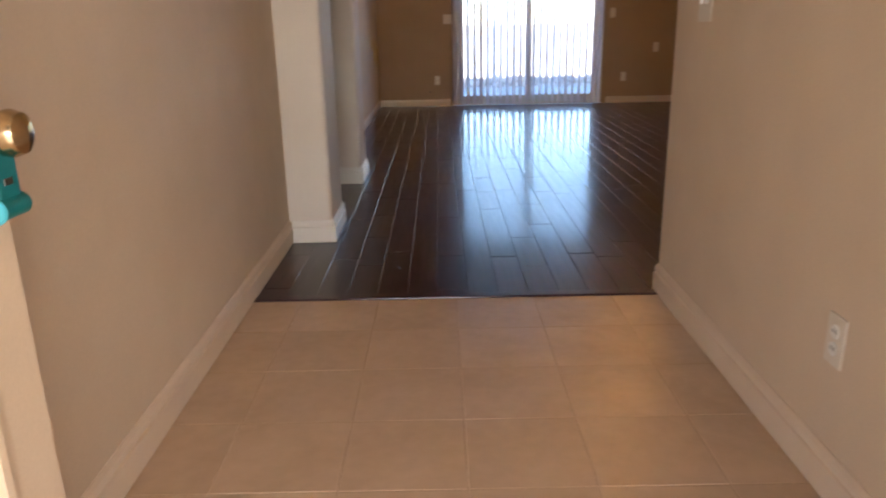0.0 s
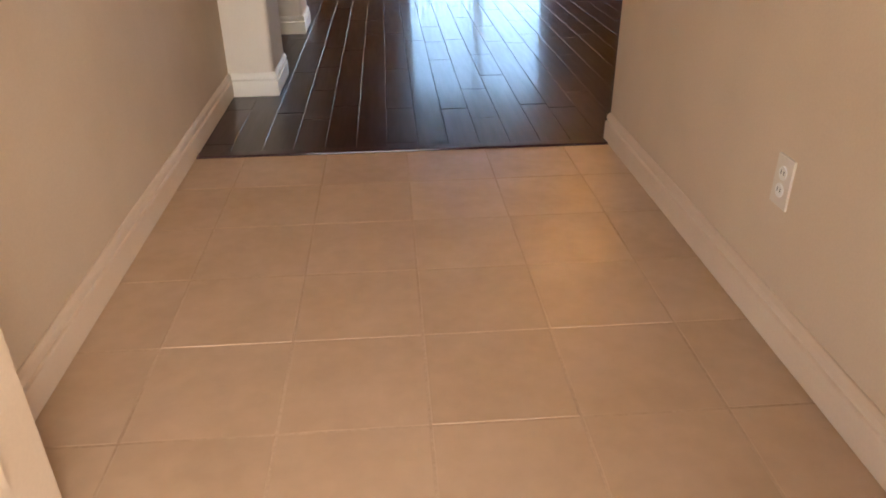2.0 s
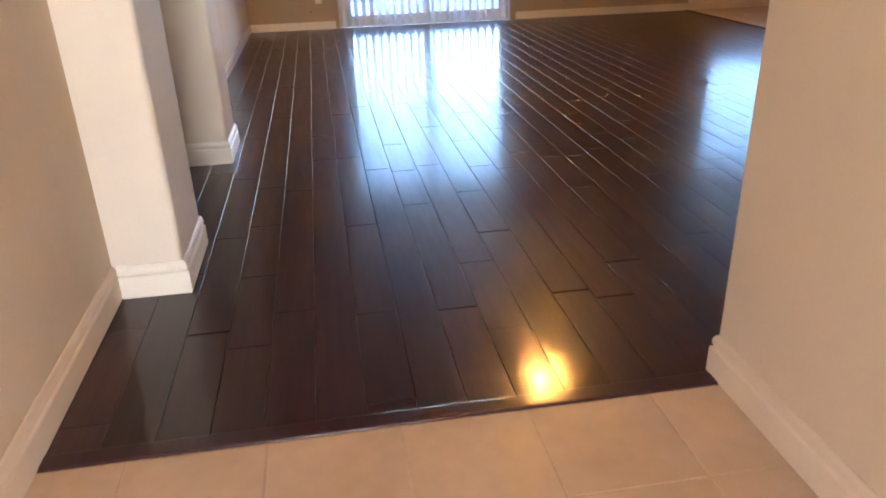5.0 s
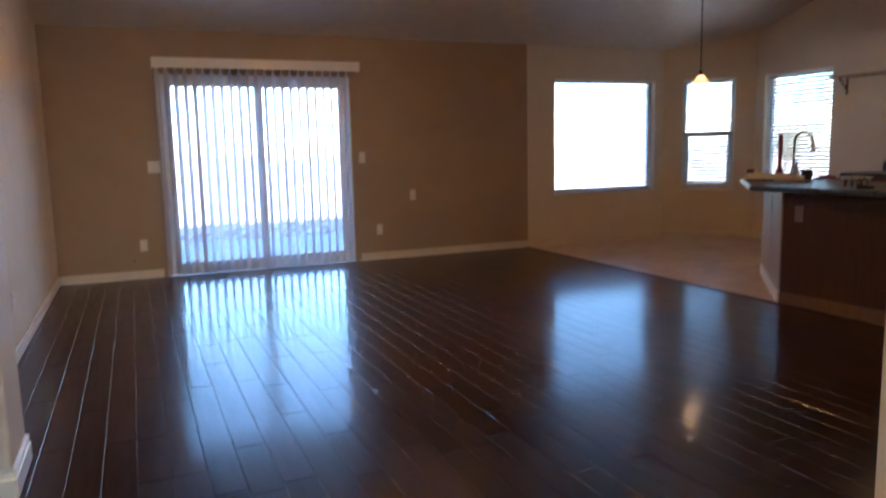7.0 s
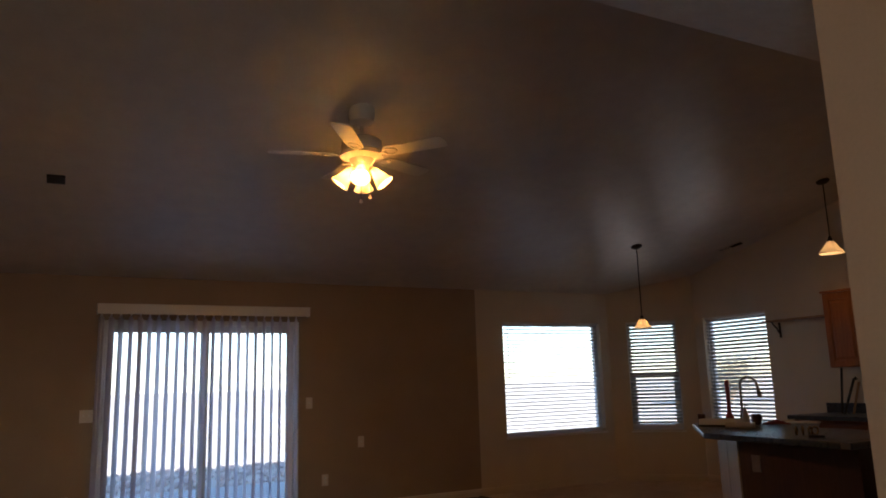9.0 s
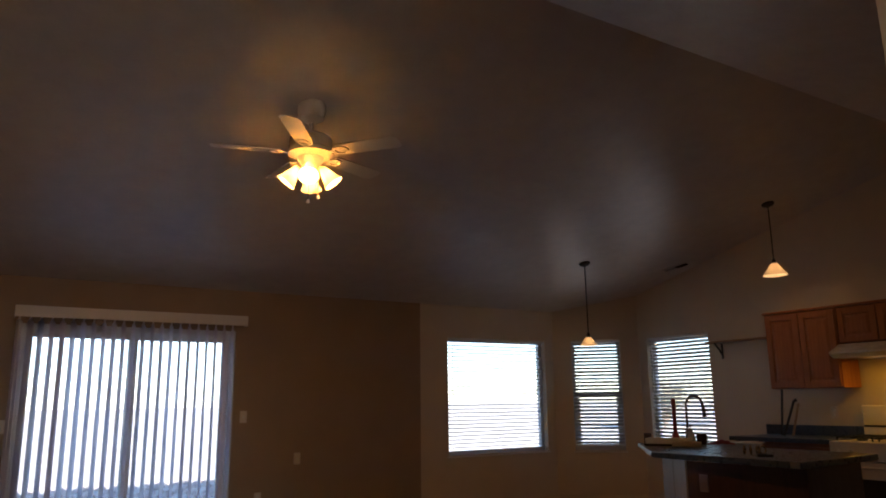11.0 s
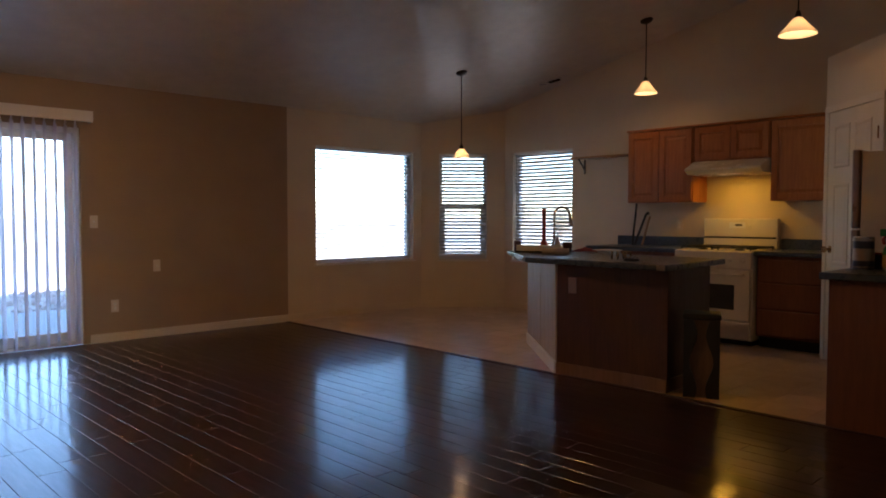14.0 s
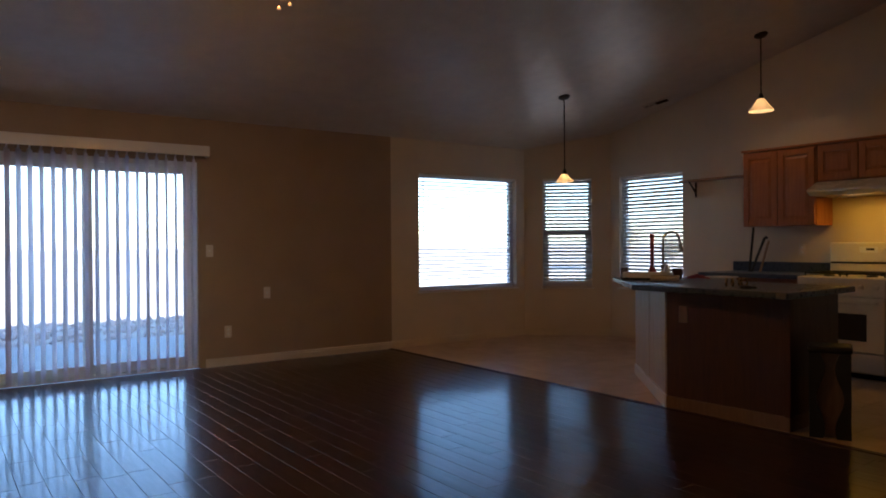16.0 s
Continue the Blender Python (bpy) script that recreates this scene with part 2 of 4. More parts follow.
def part(name, bm, material, parent=None, label="", smooth=False):
    me = bpy.data.meshes.new(name)
    bmesh.ops.recalc_face_normals(bm, faces=bm.faces)
    if smooth:
        for f in bm.faces:
            f.smooth = True
        for ed in bm.edges:
            if len(ed.link_faces) == 2 and ed.calc_face_angle() > 0.7:
                ed.smooth = False
    bm.to_mesh(me)
    bm.free()
    me.materials.append(material)
    ob = new(name, me)
    if parent:
        ob.parent = parent
    if label:
        tagged(ob, label)
    return ob


def thing(name, m, label, category, group=""):
    ob = new(name)
    ob.empty_display_size = 0.1
    ob.matrix_world = m
    return tagged(ob, label, category, group)


def struct(name, bm, material, label, category, smooth=False):
    return tagged(part(name, bm, material, smooth=smooth), label, category, kind="structure")


def wall_boxes(*bs):
    bm = bmesh.new()
    for b in bs:
        box(bm, *b)
    return bm


# ---------------------------------------------------------------- structure
def gable_wall(x0, x1, y0, y1, holes=()):
    """A wall along y under the vault, from x0 to x1 thick; holes: (y0, y1, z0, z1)."""
    bm = bmesh.new()
    ys = sorted({y0, y1, *[v for v in (YR,) if y0 < v < y1], *[v for h in holes for v in h[:2]]})
    for p, q in zip(ys, ys[1:]):
        def slab(za, zb, top=False):
            vs = [bm.verts.new((x, y, z)) for x in (x0, x1) for y in (p, q) for z in (za, (ceil_z(y) + 0.06 if top else zb))]
            for f in ((0, 1, 3, 2), (4, 6, 7, 5), (0, 4, 5, 1), (2, 3, 7, 6), (0, 2, 6, 4), (1, 5, 7, 3)):
                bm.faces.new([vs[i] for i in f])
        h = [h for h in holes if h[0] <= p + 1e-6 and h[1] >= q - 1e-6]
        if h:
            slab(0, h[0][2])
            slab(h[0][3], 0, True)
        else:
            slab(0, 0, True)
    return bm


T = 0.15
HX = 1.60
HE = 0.040                     # end of the right hall wall
HL = -0.016
SL0, SL1, SLH = 0.945, 2.868, 1.985              # the sliding door's opening
WA = (5.41, 6.91, 0.63, 2.015)                # nook window facing the patio
WC = (5.20, 6.14, 0.62, 2.015)                # nook window in the kitchen's outer wall
BX0, BY0, BX1, BY1 = 7.05, YN, XE, 6.28        # the slanted nook wall
BL = math.hypot(BX1 - BX0, BY1 - BY0)
TOPN = EAVE + 0.05

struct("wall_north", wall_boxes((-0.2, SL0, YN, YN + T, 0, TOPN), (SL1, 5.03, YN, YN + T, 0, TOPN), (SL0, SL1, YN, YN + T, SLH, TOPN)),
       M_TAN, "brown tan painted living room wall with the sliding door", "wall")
struct("wall_nook_north", wall_boxes((5.03, WA[0], YN, YN + T, 0, TOPN), (WA[1], BX0, YN, YN + T, 0, TOPN), (WA[0], WA[1], YN, YN + T, 0, WA[2]),
                                     (WA[0], WA[1], YN, YN + T, WA[3], TOPN)), M_CREAM, "cream painted breakfast nook wall with a wide window", "wall")
WB = (BL / 2 - 0.315, BL / 2 + 0.315, 0.62, 2.015)
wb = struct("wall_nook_slanted", wall_boxes((-0.02, WB[0], 0, T, 0, 2.7), (WB[1], BL + 0.02, 0, T, 0, 2.7), (WB[0], WB[1], 0, T, 0, WB[2]), (WB[0], WB[1], 0, T, WB[3], 2.7)),
            M_CREAM, "cream painted slanted wall of the breakfast nook", "wall")
MB = Matrix.Translation((BX0, BY0, 0)) @ Matrix.Rotation(math.atan2(BY1 - BY0, BX1 - BX0), 4, 'Z')
wb.matrix_world = MB
struct("wall_east", gable_wall(XE, XE + T, 0.5, BY1, [WC]), M_CREAM, "cream painted kitchen wall under the vaulted ceiling", "wall")
struct("wall_west_living", gable_wall(-0.2, -0.05, 2.56, YN), M_CREAM, "pale painted living room side wall", "wall")
struct("wall_hall_left", gable_wall(-T, HL, -2.62, 0.814), M_HALL, "beige painted entry hall wall", "wall")
struct("pilaster_1", boxm(-1.5, 0.199, 0.814, 1.20, -0.02, 3.3, 0.018), M_GREY, "pale painted pilaster at the hall corner", "wall")
struct("pilaster_2", boxm(-1.5, 0.199, 2.21, 2.56, -0.02, 3.6, 0.018), M_GREY, "pale painted wall end of the side passage", "wall")
struct("wall_side_passage", wall_boxes((-1.62, -1.5, 0.8, 2.56, 0, 3.6)), M_GREY, "painted end wall of the side passage", "wall")
struct("wall_hall_right", gable_wall(HX, HX + T, -2.62, HE), M_HALL, "beige painted entry hall wall", "wall")
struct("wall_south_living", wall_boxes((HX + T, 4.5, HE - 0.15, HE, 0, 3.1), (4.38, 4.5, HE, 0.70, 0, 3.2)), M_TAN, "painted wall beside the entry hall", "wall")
struct("wall_south_kitchen", wall_boxes((4.502, XE, 0.55, 0.70, 0, 3.25)), M_CREAM, "cream painted kitchen back wall", "wall")
struct("wall_front", wall_boxes((-T, 0.06, -2.80, -2.62, 0, 2.6), (1.06, HX + T, -2.80, -2.62, 0, 2.6), (0.06, 1.06, -2.80, -2.62, 2.06, 2.6)),
       M_HALL, "painted front wall round the entry doorway", "wall")


def vault():
    bm = bmesh.new()
    yflat = YR - (ZR - 2.5) / K
    prof = [(YN + 0.02, ceil_z(YN + 0.02)), (YR, ZR), (yflat, 2.5), (-2.8, 2.5)]
    up = [(y, z + 0.12) for y, z in prof]
    lo = [[bm.verts.new((x, y, z)) for y, z in prof] for x in (-1.7, 8.05)]
    hi = [[bm.verts.new((x, y, z)) for y, z in up] for x in (-1.7, 8.05)]
    for i in range(3):
        bm.faces.new((lo[0][i], lo[0][i + 1], lo[1][i + 1], lo[1][i]))
        bm.faces.new((hi[0][i], hi[1][i], hi[1][i + 1], hi[0][i + 1]))
        for s in (0, 1):
            bm.faces.new((lo[s][i], hi[s][i], hi[s][i + 1], lo[s][i + 1]))
    for i in (0, 3):
        bm.faces.new((lo[0][i], lo[1][i], hi[1][i], hi[0][i]))
    return bm


struct("ceiling", vault(), M_CEIL, "off-white textured vaulted ceiling", "ceiling")


def sun_block_roof():
    bm = bmesh.new()
    # unseen; the front is stretched to -8.6 to keep sun out of the hall
    prof = [(YN + 0.75, ceil_z(YN) - 0.02), (YR, ZR + 0.34), (-8.6, 2.5)]
    for dz, flip in ((0.0, 1), (0.14, 0)):
        vs = [[bm.verts.new((x, y, z + dz)) for y, z in prof] for x in (-6.0, 8.7)]
        for i in range(2):
            bm.faces.new((vs[0][i], vs[0][i + 1], vs[1][i + 1], vs[1][i]))
    return bm


struct("roof", sun_block_roof(), M_ROOF, "dark shingle roof over the house, its long front added to block the sun", "roof")
struct("floor", boxm(-1.7, 8.05, -2.9, YN + 0.1, -0.12, -0.016), M_SUB, "dark subfloor under the boards and tiles", "floor")
struct("tile_bed", wall_boxes((HL, HX, -2.62, -0.0, -0.016, -0.0009), (5.02, XE, 0.78, YN, -0.0158, -0.0009)), M_GROUT, "beige grout bed between the floor tiles", "floor")


# ---------------------------------------------------------------- baseboards and trim
def moulding(pts, name="baseboard", h=0.112, mat_=None):
    """Baseboard along a line of points, its face to the left of the way."""
    prof = [(0, 0), (0.012, 0), (0.012, 0.004), (0.015, 0.005), (0.015, h * 0.66), (0.0125, h * 0.69), (0.0085, h * 0.71), (0.0085, h * 0.745), (0.0115, h * 0.78),
            (0.0105, h * 0.90), (0.005, h * 0.985), (0.003, h), (0, h)]
    bm = bmesh.new()
    P2 = [Vector(p) for p in pts]
    rings = []
    for i, p in enumerate(P2):
        dirs = []
        if i > 0:
            dirs.append((P2[i] - P2[i - 1]).normalized())
        if i < len(P2) - 1:
            dirs.append((P2[i + 1] - P2[i]).normalized())
        ns = [Vector((-d.y, d.x)) for d in dirs]
        nn = sum(ns, Vector((0, 0))).normalized()
        k = 1 / max(nn.dot(ns[0]), 0.3)
        rings.append([bm.verts.new((p.x + nn.x * d * k, p.y + nn.y * d * k, z)) for d, z in prof])
    for p, q in zip(rings, rings[1:]):
        for i in range(len(prof)):
            j = (i + 1) % len(prof)
            bm.faces.new((p[i], p[j], q[j], q[i]))
    bm.faces.new(rings[0])
    bm.faces.new(rings[-1][::-1])
    return struct(name, bm, mat_ or M_TRIM, "white painted moulded baseboard along the wall", "baseboard")


moulding([(HL, 0.814), (HL, -2.62)], mat_=M_HBASE)
moulding([(0.199, 1.20), (0.199, 0.814), (HL + 0.014, 0.814)])
moulding([(-0.05, 2.56), (0.199, 2.56), (0.199, 2.21), (-1.5, 2.21)])
moulding([(-0.05, YN), (-0.05, 2.575)], h=0.082)
moulding([(SL0 - 0.06, YN), (-0.035, YN)], h=0.082, mat_=M_LBASE)
moulding([(5.03, YN), (SL1 + 0.06, YN)], h=0.082, mat_=M_LBASE)
moulding([(XE, 4.62), (XE, BY1), (BX0, BY0), (5.03, YN)], h=0.082, mat_=M_CREAM)
moulding([(HX, -2.62), (HX, HE), (4.38, HE)], mat_=M_HBASE)
moulding([(4.38, HE), (4.38, 0.70)])


# ---------------------------------------------------------------- sliding door with vertical blinds
door = thing("sliding_door", pose(0, 0, 0), "white vinyl sliding glass patio door, closed", "sliding door")
tagged(door, kind="structure")
bm = bmesh.new()
y0, y1 = YN + 0.03, YN + 0.12
box(bm, SL0, SL0 + 0.05, y0, y1, 0, SLH, 0.004)
box(bm, SL1 - 0.05, SL1, y0, y1, 0, SLH, 0.004)
box(bm, SL0 + 0.05, SL1 - 0.05, y0, y1, SLH - 0.05, SLH, 0.004)
box(bm, SL0 + 0.05, SL1 - 0.05, y0, y1, 0, 0.03, 0.004)
part("door_frame", bm, M_FRAME, door)
mid = (SL0 + SL1) / 2
for x0, x1, yy in ((SL0 + 0.05, mid + 0.04, YN + 0.042), (mid - 0.04, SL1 - 0.05, YN + 0.078)):
    bm = bmesh.new()
    box(bm, x0, x0 + 0.07, yy, yy + 0.034, 0.03, SLH - 0.05, 0.004)
    box(bm, x1 - 0.07, x1, yy, yy + 0.034, 0.03, SLH - 0.05, 0.004)
    box(bm, x0 + 0.07, x1 - 0.07, yy, yy + 0.034, 0.03, 0.12, 0.004)
    box(bm, x0 + 0.07, x1 - 0.07, yy, yy + 0.034, SLH - 0.12, SLH - 0.05, 0.004)
    sash = part("door_panel", bm, M_FRAME, door)
    g = part("pane", boxm(x0 + 0.065, x1 - 0.065, yy + 0.014, yy + 0.019, 0.11, SLH - 0.11), M_GLASS, sash)
    g.visible_shadow = False
bm = boxm(SL0 + 0.066, SL0 + 0.09, YN + 0.0, YN + 0.042, 0.92, 1.12, 0.006)
part("door_handle", bm, M_WHITE, door)

blind = thing("vertical_blinds", pose(0, 0, 0), "white vinyl vertical blinds half open before the patio door", "blinds")
bm = bmesh.new()
box(bm, 0.90, 2.95, YN - 0.105, YN - 0.095, 2.03, 2.13, 0.002)
box(bm, 0.90, 0.91, YN - 0.095, YN, 2.03, 2.13)
box(bm, 2.94, 2.95, YN - 0.095, YN, 2.03, 2.13)
box(bm, 0.91, 2.94, YN - 0.095, YN, 2.12, 2.13)
part("valance", bm, M_TRIM, blind)
part("headrail", boxm(0.93, 2.92, YN - 0.07, YN - 0.03, 2.06, 2.10, 0.004), M_FRAME, blind)
rnd = random.Random(4)


def vane_mesh():
    bm = bmesh.new()
    n = 6
    for z in (0.02, 2.0):
        for k in range(n + 1):
            u = -0.0445 + 0.089 * k / n
            bm.verts.new((u, 0.005 * (1 - (u / 0.0445) ** 2), z))
    bm.verts.ensure_lookup_table()
    for k in range(n):
        bm.faces.new((bm.verts[k], bm.verts[k + 1], bm.verts[n + 2 + k], bm.verts[n + 1 + k]))
    box(bm, -0.014, 0.014, -0.003, 0.006, 2.0, 2.02)
    box(bm, -0.006, 0.006, -0.003, 0.004, 2.02, 2.06)
    bmesh.ops.solidify(bm, geom=[f for f in bm.faces if len(f.verts) == 4][:n], thickness=0.0012)
    return bm


first = part("vane", vane_mesh(), M_VANE, blind, smooth=True)
nv = 23
for i in range(nv):
    v = first if i == 0 else new("vane", first.data)
    v.parent = blind
    x = 0.945 + i * (2.815 - 0.945) / (nv - 1)
    v.matrix_basis = pose(x, YN - 0.05, 0, 0, rnd.uniform(-0.15, 0.15), 90 - 33 + rnd.uniform(-2, 2))
bm = tube([(0.945, YN - 0.06, 2.06), (0.945, YN - 0.06, 0.9)], 0.004, 8)
part("wand", bm, M_WHITE, blind)


# ---------------------------------------------------------------- nook windows with horizontal blinds
def window(name, w, z0, z1, m, sash, label, slats_label, tilt):
    """A window w wide in a wall whose inner face lies at y = 0 of m."""
    win = thing(name, m, label, "window")
    tagged(win, kind="structure")
    bm = bmesh.new()
    f = 0.045
    a0, a1 = 0.075, 0.135
    box(bm, 0, f, a0, a1, z0, z1, 0.003)
    box(bm, w - f, w, a0, a1, z0, z1, 0.003)
    box(bm, f, w - f, a0, a1, z1 - f, z1, 0.003)
    box(bm, f, w - f, a0, a1, z0, z0 + f, 0.003)
    part("window_frame", bm, M_FRAME, win)
    if sash == 'hung':
        zm = (z0 + z1) / 2
        bm = bmesh.new()
        box(bm, f, w - f, a0 + 0.005, a1 - 0.02, zm - 0.03, zm + 0.03, 0.003)
        box(bm, f, f + 0.035, a0 + 0.005, a0 + 0.035, z0 + f, zm - 0.03, 0.003)
        box(bm, w - f - 0.035, w - f, a0 + 0.005, a0 + 0.035, z0 + f, zm - 0.03, 0.003)
        box(bm, f + 0.035, w - f - 0.035, a0 + 0.005, a0 + 0.035, z0 + f, z0 + f + 0.035, 0.003)
        part("sash", bm, M_FRAME, win)
        spans = [(f, w - f, z0 + f, zm - 0.03), (f, w - f, zm + 0.03, z1 - f)]
    else:
        spans = [(f, w - f, z0 + f, z1 - f)]
    for x0, x1, s0, s1 in spans:
        g = part("pane", boxm(x0 - 0.004, x1 + 0.004, a1 - 0.03, a1 - 0.025, s0 - 0.004, s1 + 0.004), M_GLASS, win)
        g.visible_shadow = False
    part("window_sill", boxm(-0.02, w + 0.02, -0.025, 0.074, z0 - 0.022, z0 - 0.002, 0.004), M_TRIM, win)
    bl = thing("window_blinds", m, slats_label, "blinds", "nook window blinds")
    part("headrail", boxm(0.008, w - 0.008, 0.012, 0.06, z1 - 0.028, z1 - 0.004, 0.003), M_WHITE, bl)
    step = 0.0445
    n = int((z1 - z0 - 0.065) / step)
    bm = bmesh.new()
    for k in range(5):
        u = -0.025 + 0.05 * k / 4
        for xx in (0.012, w - 0.012):
            bm.verts.new((xx, u, 0.003 * (1 - (u / 0.025) ** 2)))
    bm.verts.ensure_lookup_table()
    for k in range(4):
        bm.faces.new((bm.verts[2 * k], bm.verts[2 * k + 1], bm.verts[2 * k + 3], bm.verts[2 * k + 2]))
    bmesh.ops.solidify(bm, geom=list(bm.faces), thickness=0.002)
    s0 = part("slat", bm, M_SLAT, bl, smooth=True)
    for i in range(n):
        s = s0 if i == 0 else new("slat", s0.data)
        s.parent = bl
        s.matrix_basis = pose(0, 0.037, z1 - 0.05 - i * step, -tilt + rnd.uniform(-1.5, 1.5), rnd.uniform(-0.12, 0.12), 0)
    zb = z1 - 0.05 - n * step
    part("bottom_rail", boxm(0.012, w - 0.012, 0.014, 0.06, zb - 0.01, zb + 0.008, 0.003), M_WHITE, bl)
    for fr in ((0.14, 0.86) if w < 1 else (0.1, 0.5, 0.9)):
        part("ladder_cord", tube([(w * fr, 0.010, z1 - 0.05), (w * fr, 0.010, zb)], 0.0015, 6), M_WHITE, bl)
    part("tilt_wand", tube([(0.07, 0.006, z1 - 0.05), (0.07, 0.006, z1 - 0.75)], 0.004, 8), M_WHITE, bl)
    return win


window("window_1", WA[1] - WA[0], WA[2], WA[3], pose(WA[0], YN, 0), 'slide', "wide white vinyl window of the breakfast nook", "white slatted blinds, open, before the wide window", 12)
window("window_2", 0.63, WB[2], WB[3], MB @ pose(WB[0], 0, 0), 'hung', "narrow white single-hung window in the slanted wall", "white slatted blinds, half open, before the narrow window", 37)
window("window_3", WC[1] - WC[0], WC[2], WC[3], pose(XE, WC[1], 0, 0, 0, -90), 'fixed', "white vinyl window beside the kitchen", "white slatted blinds, half open, before the kitchen window", 37)


# ---------------------------------------------------------------- wall plates
def plate(m, kind, label):
    p = thing("wall_outlet" if kind != 'switch' else "light_switch", m, label, "outlet" if kind != 'switch' else "light switch")
    w = 0.115 if kind == 'switch' else 0.07
    part("cover_plate", boxm(-w / 2, w / 2, -0.006, 0, -0.058, 0.058, 0.0025), M_PLATE, p)
    if kind == 'outlet':
        for dz in (-0.02, 0.02):
            bm = lathe([(0.0, 0.0), (0.016, 0.0), (0.0165, 0.003), (0.0165, 0.006)], 16, m=Matrix.Translation((0, -0.0085, dz)) @ Matrix.Rotation(-math.pi / 2, 4, 'X'))
            s = part("socket", bm, M_WHITE, p)
            for dx in (-0.006, 0.006):
                part("slot", boxm(dx - 0.0012, dx + 0.0012, -0.0092, -0.008, dz - 0.003, dz + 0.006), M_BLACK, s)
    elif kind == 'switch':
        for dx in (-0.023, 0.023):
            bm = boxm(dx - 0.005, dx + 0.005, -0.016, -0.005, -0.004, 0.014, 0.002)
            part("toggle", bm, M_WHITE, p)
    else:
        part("jack", boxm(-0.008, 0.008, -0.0085, -0.005, -0.008, 0.008, 0.001), M_FRAME, p)
    return p


plate(pose(0.862, YN, 1.09), 'switch', "white double light switch beside the patio door")
plate(pose(0.715, YN, 0.328), 'outlet', "white electrical outlet low on the tan wall")
plate(pose(3.55, YN, 0.70), 'jack', "white cable jack plate on the tan wall")
plate(pose(3.147, YN, 0.335), 'outlet', "white electrical outlet low on the tan wall")
plate(pose(2.972, YN, 1.13), 'jack', "small white plate beside the patio door")
plate(pose(HX, -0.254, 1.085, 0, 0, -90), 'switch', "white double light switch on the hall wall")
plate(pose(HX, -1.237, 0.362, 0, 0, -90), 'outlet', "white electrical outlet low on the hall wall")
plate(pose(XE, 3.80, 1.10, 0, 0, -90), 'outlet', "pale electrical outlet above the kitchen worktop")
plate(pose(-0.05, 4.30, 0.35, 0, 0, 90), 'outlet', "white electrical outlet low on the side wall")
cab = thing("cable_stub", pose(0.62, YN, 0.19), "short black cable stub poking out of the wall", "cable")
part("cable", tube([(0, 0.0, 0), (0, -0.03, 0.0), (0.004, -0.045, -0.008)], 0.006, 8), M_BLACK, cab)


# ---------------------------------------------------------------- front door
fd = thing("front_door", pose(0.093, -2.60, 0.004, 0, 0, 90 - 1.5), "cream painted panelled front door standing open", "door")
tagged(fd, kind="structure")
bm = boxm(0, 0.91, -0.022, 0.022, 0, 2.03, 0.003)
leaf = part("door_leaf", bm, M_HALL, fd)


def raised_panel(x0, x1, z0, z1, y, s, parent, material, name="panel", lip=0.012):
    """A moulded panel proud of the face at y; s: the side it faces."""
    bm = bmesh.new()
    ins = [(0, 0), (0.006, lip), (0.020, lip * 0.9), (0.030, 0.002), (0.055, 0.005), (0.062, 0.006)]
    rings = []
    for d, h in ins:
        rings.append([bm.verts.new((x, y + s * h, z)) for x, z in ((x0 + d, z0 + d), (x1 - d, z0 + d), (x1 - d, z1 - d), (x0 + d, z1 - d))])
    for p, q in zip(rings, rings[1:]):
        for i in range(4):
            bm.faces.new((p[i], p[(i + 1) % 4], q[(i + 1) % 4], q[i]))
    bm.faces.new(rings[-1])
    return part(name, bm, material, parent)


for z0, z1 in ((0.16, 0.82), (1.0, 1.88)):
    for x0, x1 in ((0.12, 0.42), (0.49, 0.79)):
        raised_panel(x0, x1, z0, z1, -0.022, -1, fd, M_HALL)
knob = part("door_knob", lathe([(0.0, 0.0), (0.030, 0.0), (0.032, 0.006), (0.014, 0.010), (0.012, 0.030), (0.020, 0.038), (0.029, 0.052), (0.031, 0.064), (0.026, 0.078), (0.012, 0.086), (0, 0.087)],
                              32, m=Matrix.Translation((0.85, -0.022, 0.909)) @ Matrix.Rotation(math.pi / 2, 4, 'X')), M_BRASS, fd, "polished brass door knob", smooth=True)
lb = thing("key_lockbox", pose(0, 0, 0), "teal plastic key lockbox hanging from the brass knob", "lockbox")
lb.matrix_world = fd.matrix_world @ pose(0.832, -0.060, 0.878) @ Matrix.Scale(0.64, 4)
part("shackle", tube([(0.0, 0, -0.02), (0.0, 0.0, 0.035), (0.008, 0, 0.062), (0.018, 0, 0.066), (0.030, 0, 0.055), (0.032, 0.0, -0.02)], 0.004, 8), M_STEEL, lb, smooth=True)
part("body", boxm(-0.022, 0.05, -0.024, 0.020, -0.085, 0.012, 0.006), M_TEAL, lb)
part("bumper", tube([(-0.03, -0.012, -0.098), (0.058, -0.012, -0.098)], 0.024, 20), M_TEAL, lb, smooth=True)
part("dial_cover", lathe([(0, 0), (0.026, 0), (0.028, 0.004), (0.024, 0.010), (0, 0.011)], 24, m=Matrix.Translation((-0.03, -0.012, -0.098)) @ Matrix.Rotation(-math.pi / 2, 4, 'Y')), M_TEALB, lb, "pale teal dial cover", smooth=True)
part("emblem", boxm(-0.004, 0.024, -0.0262, -0.024, -0.052, -0.038, 0.0008), M_STEEL, lb)

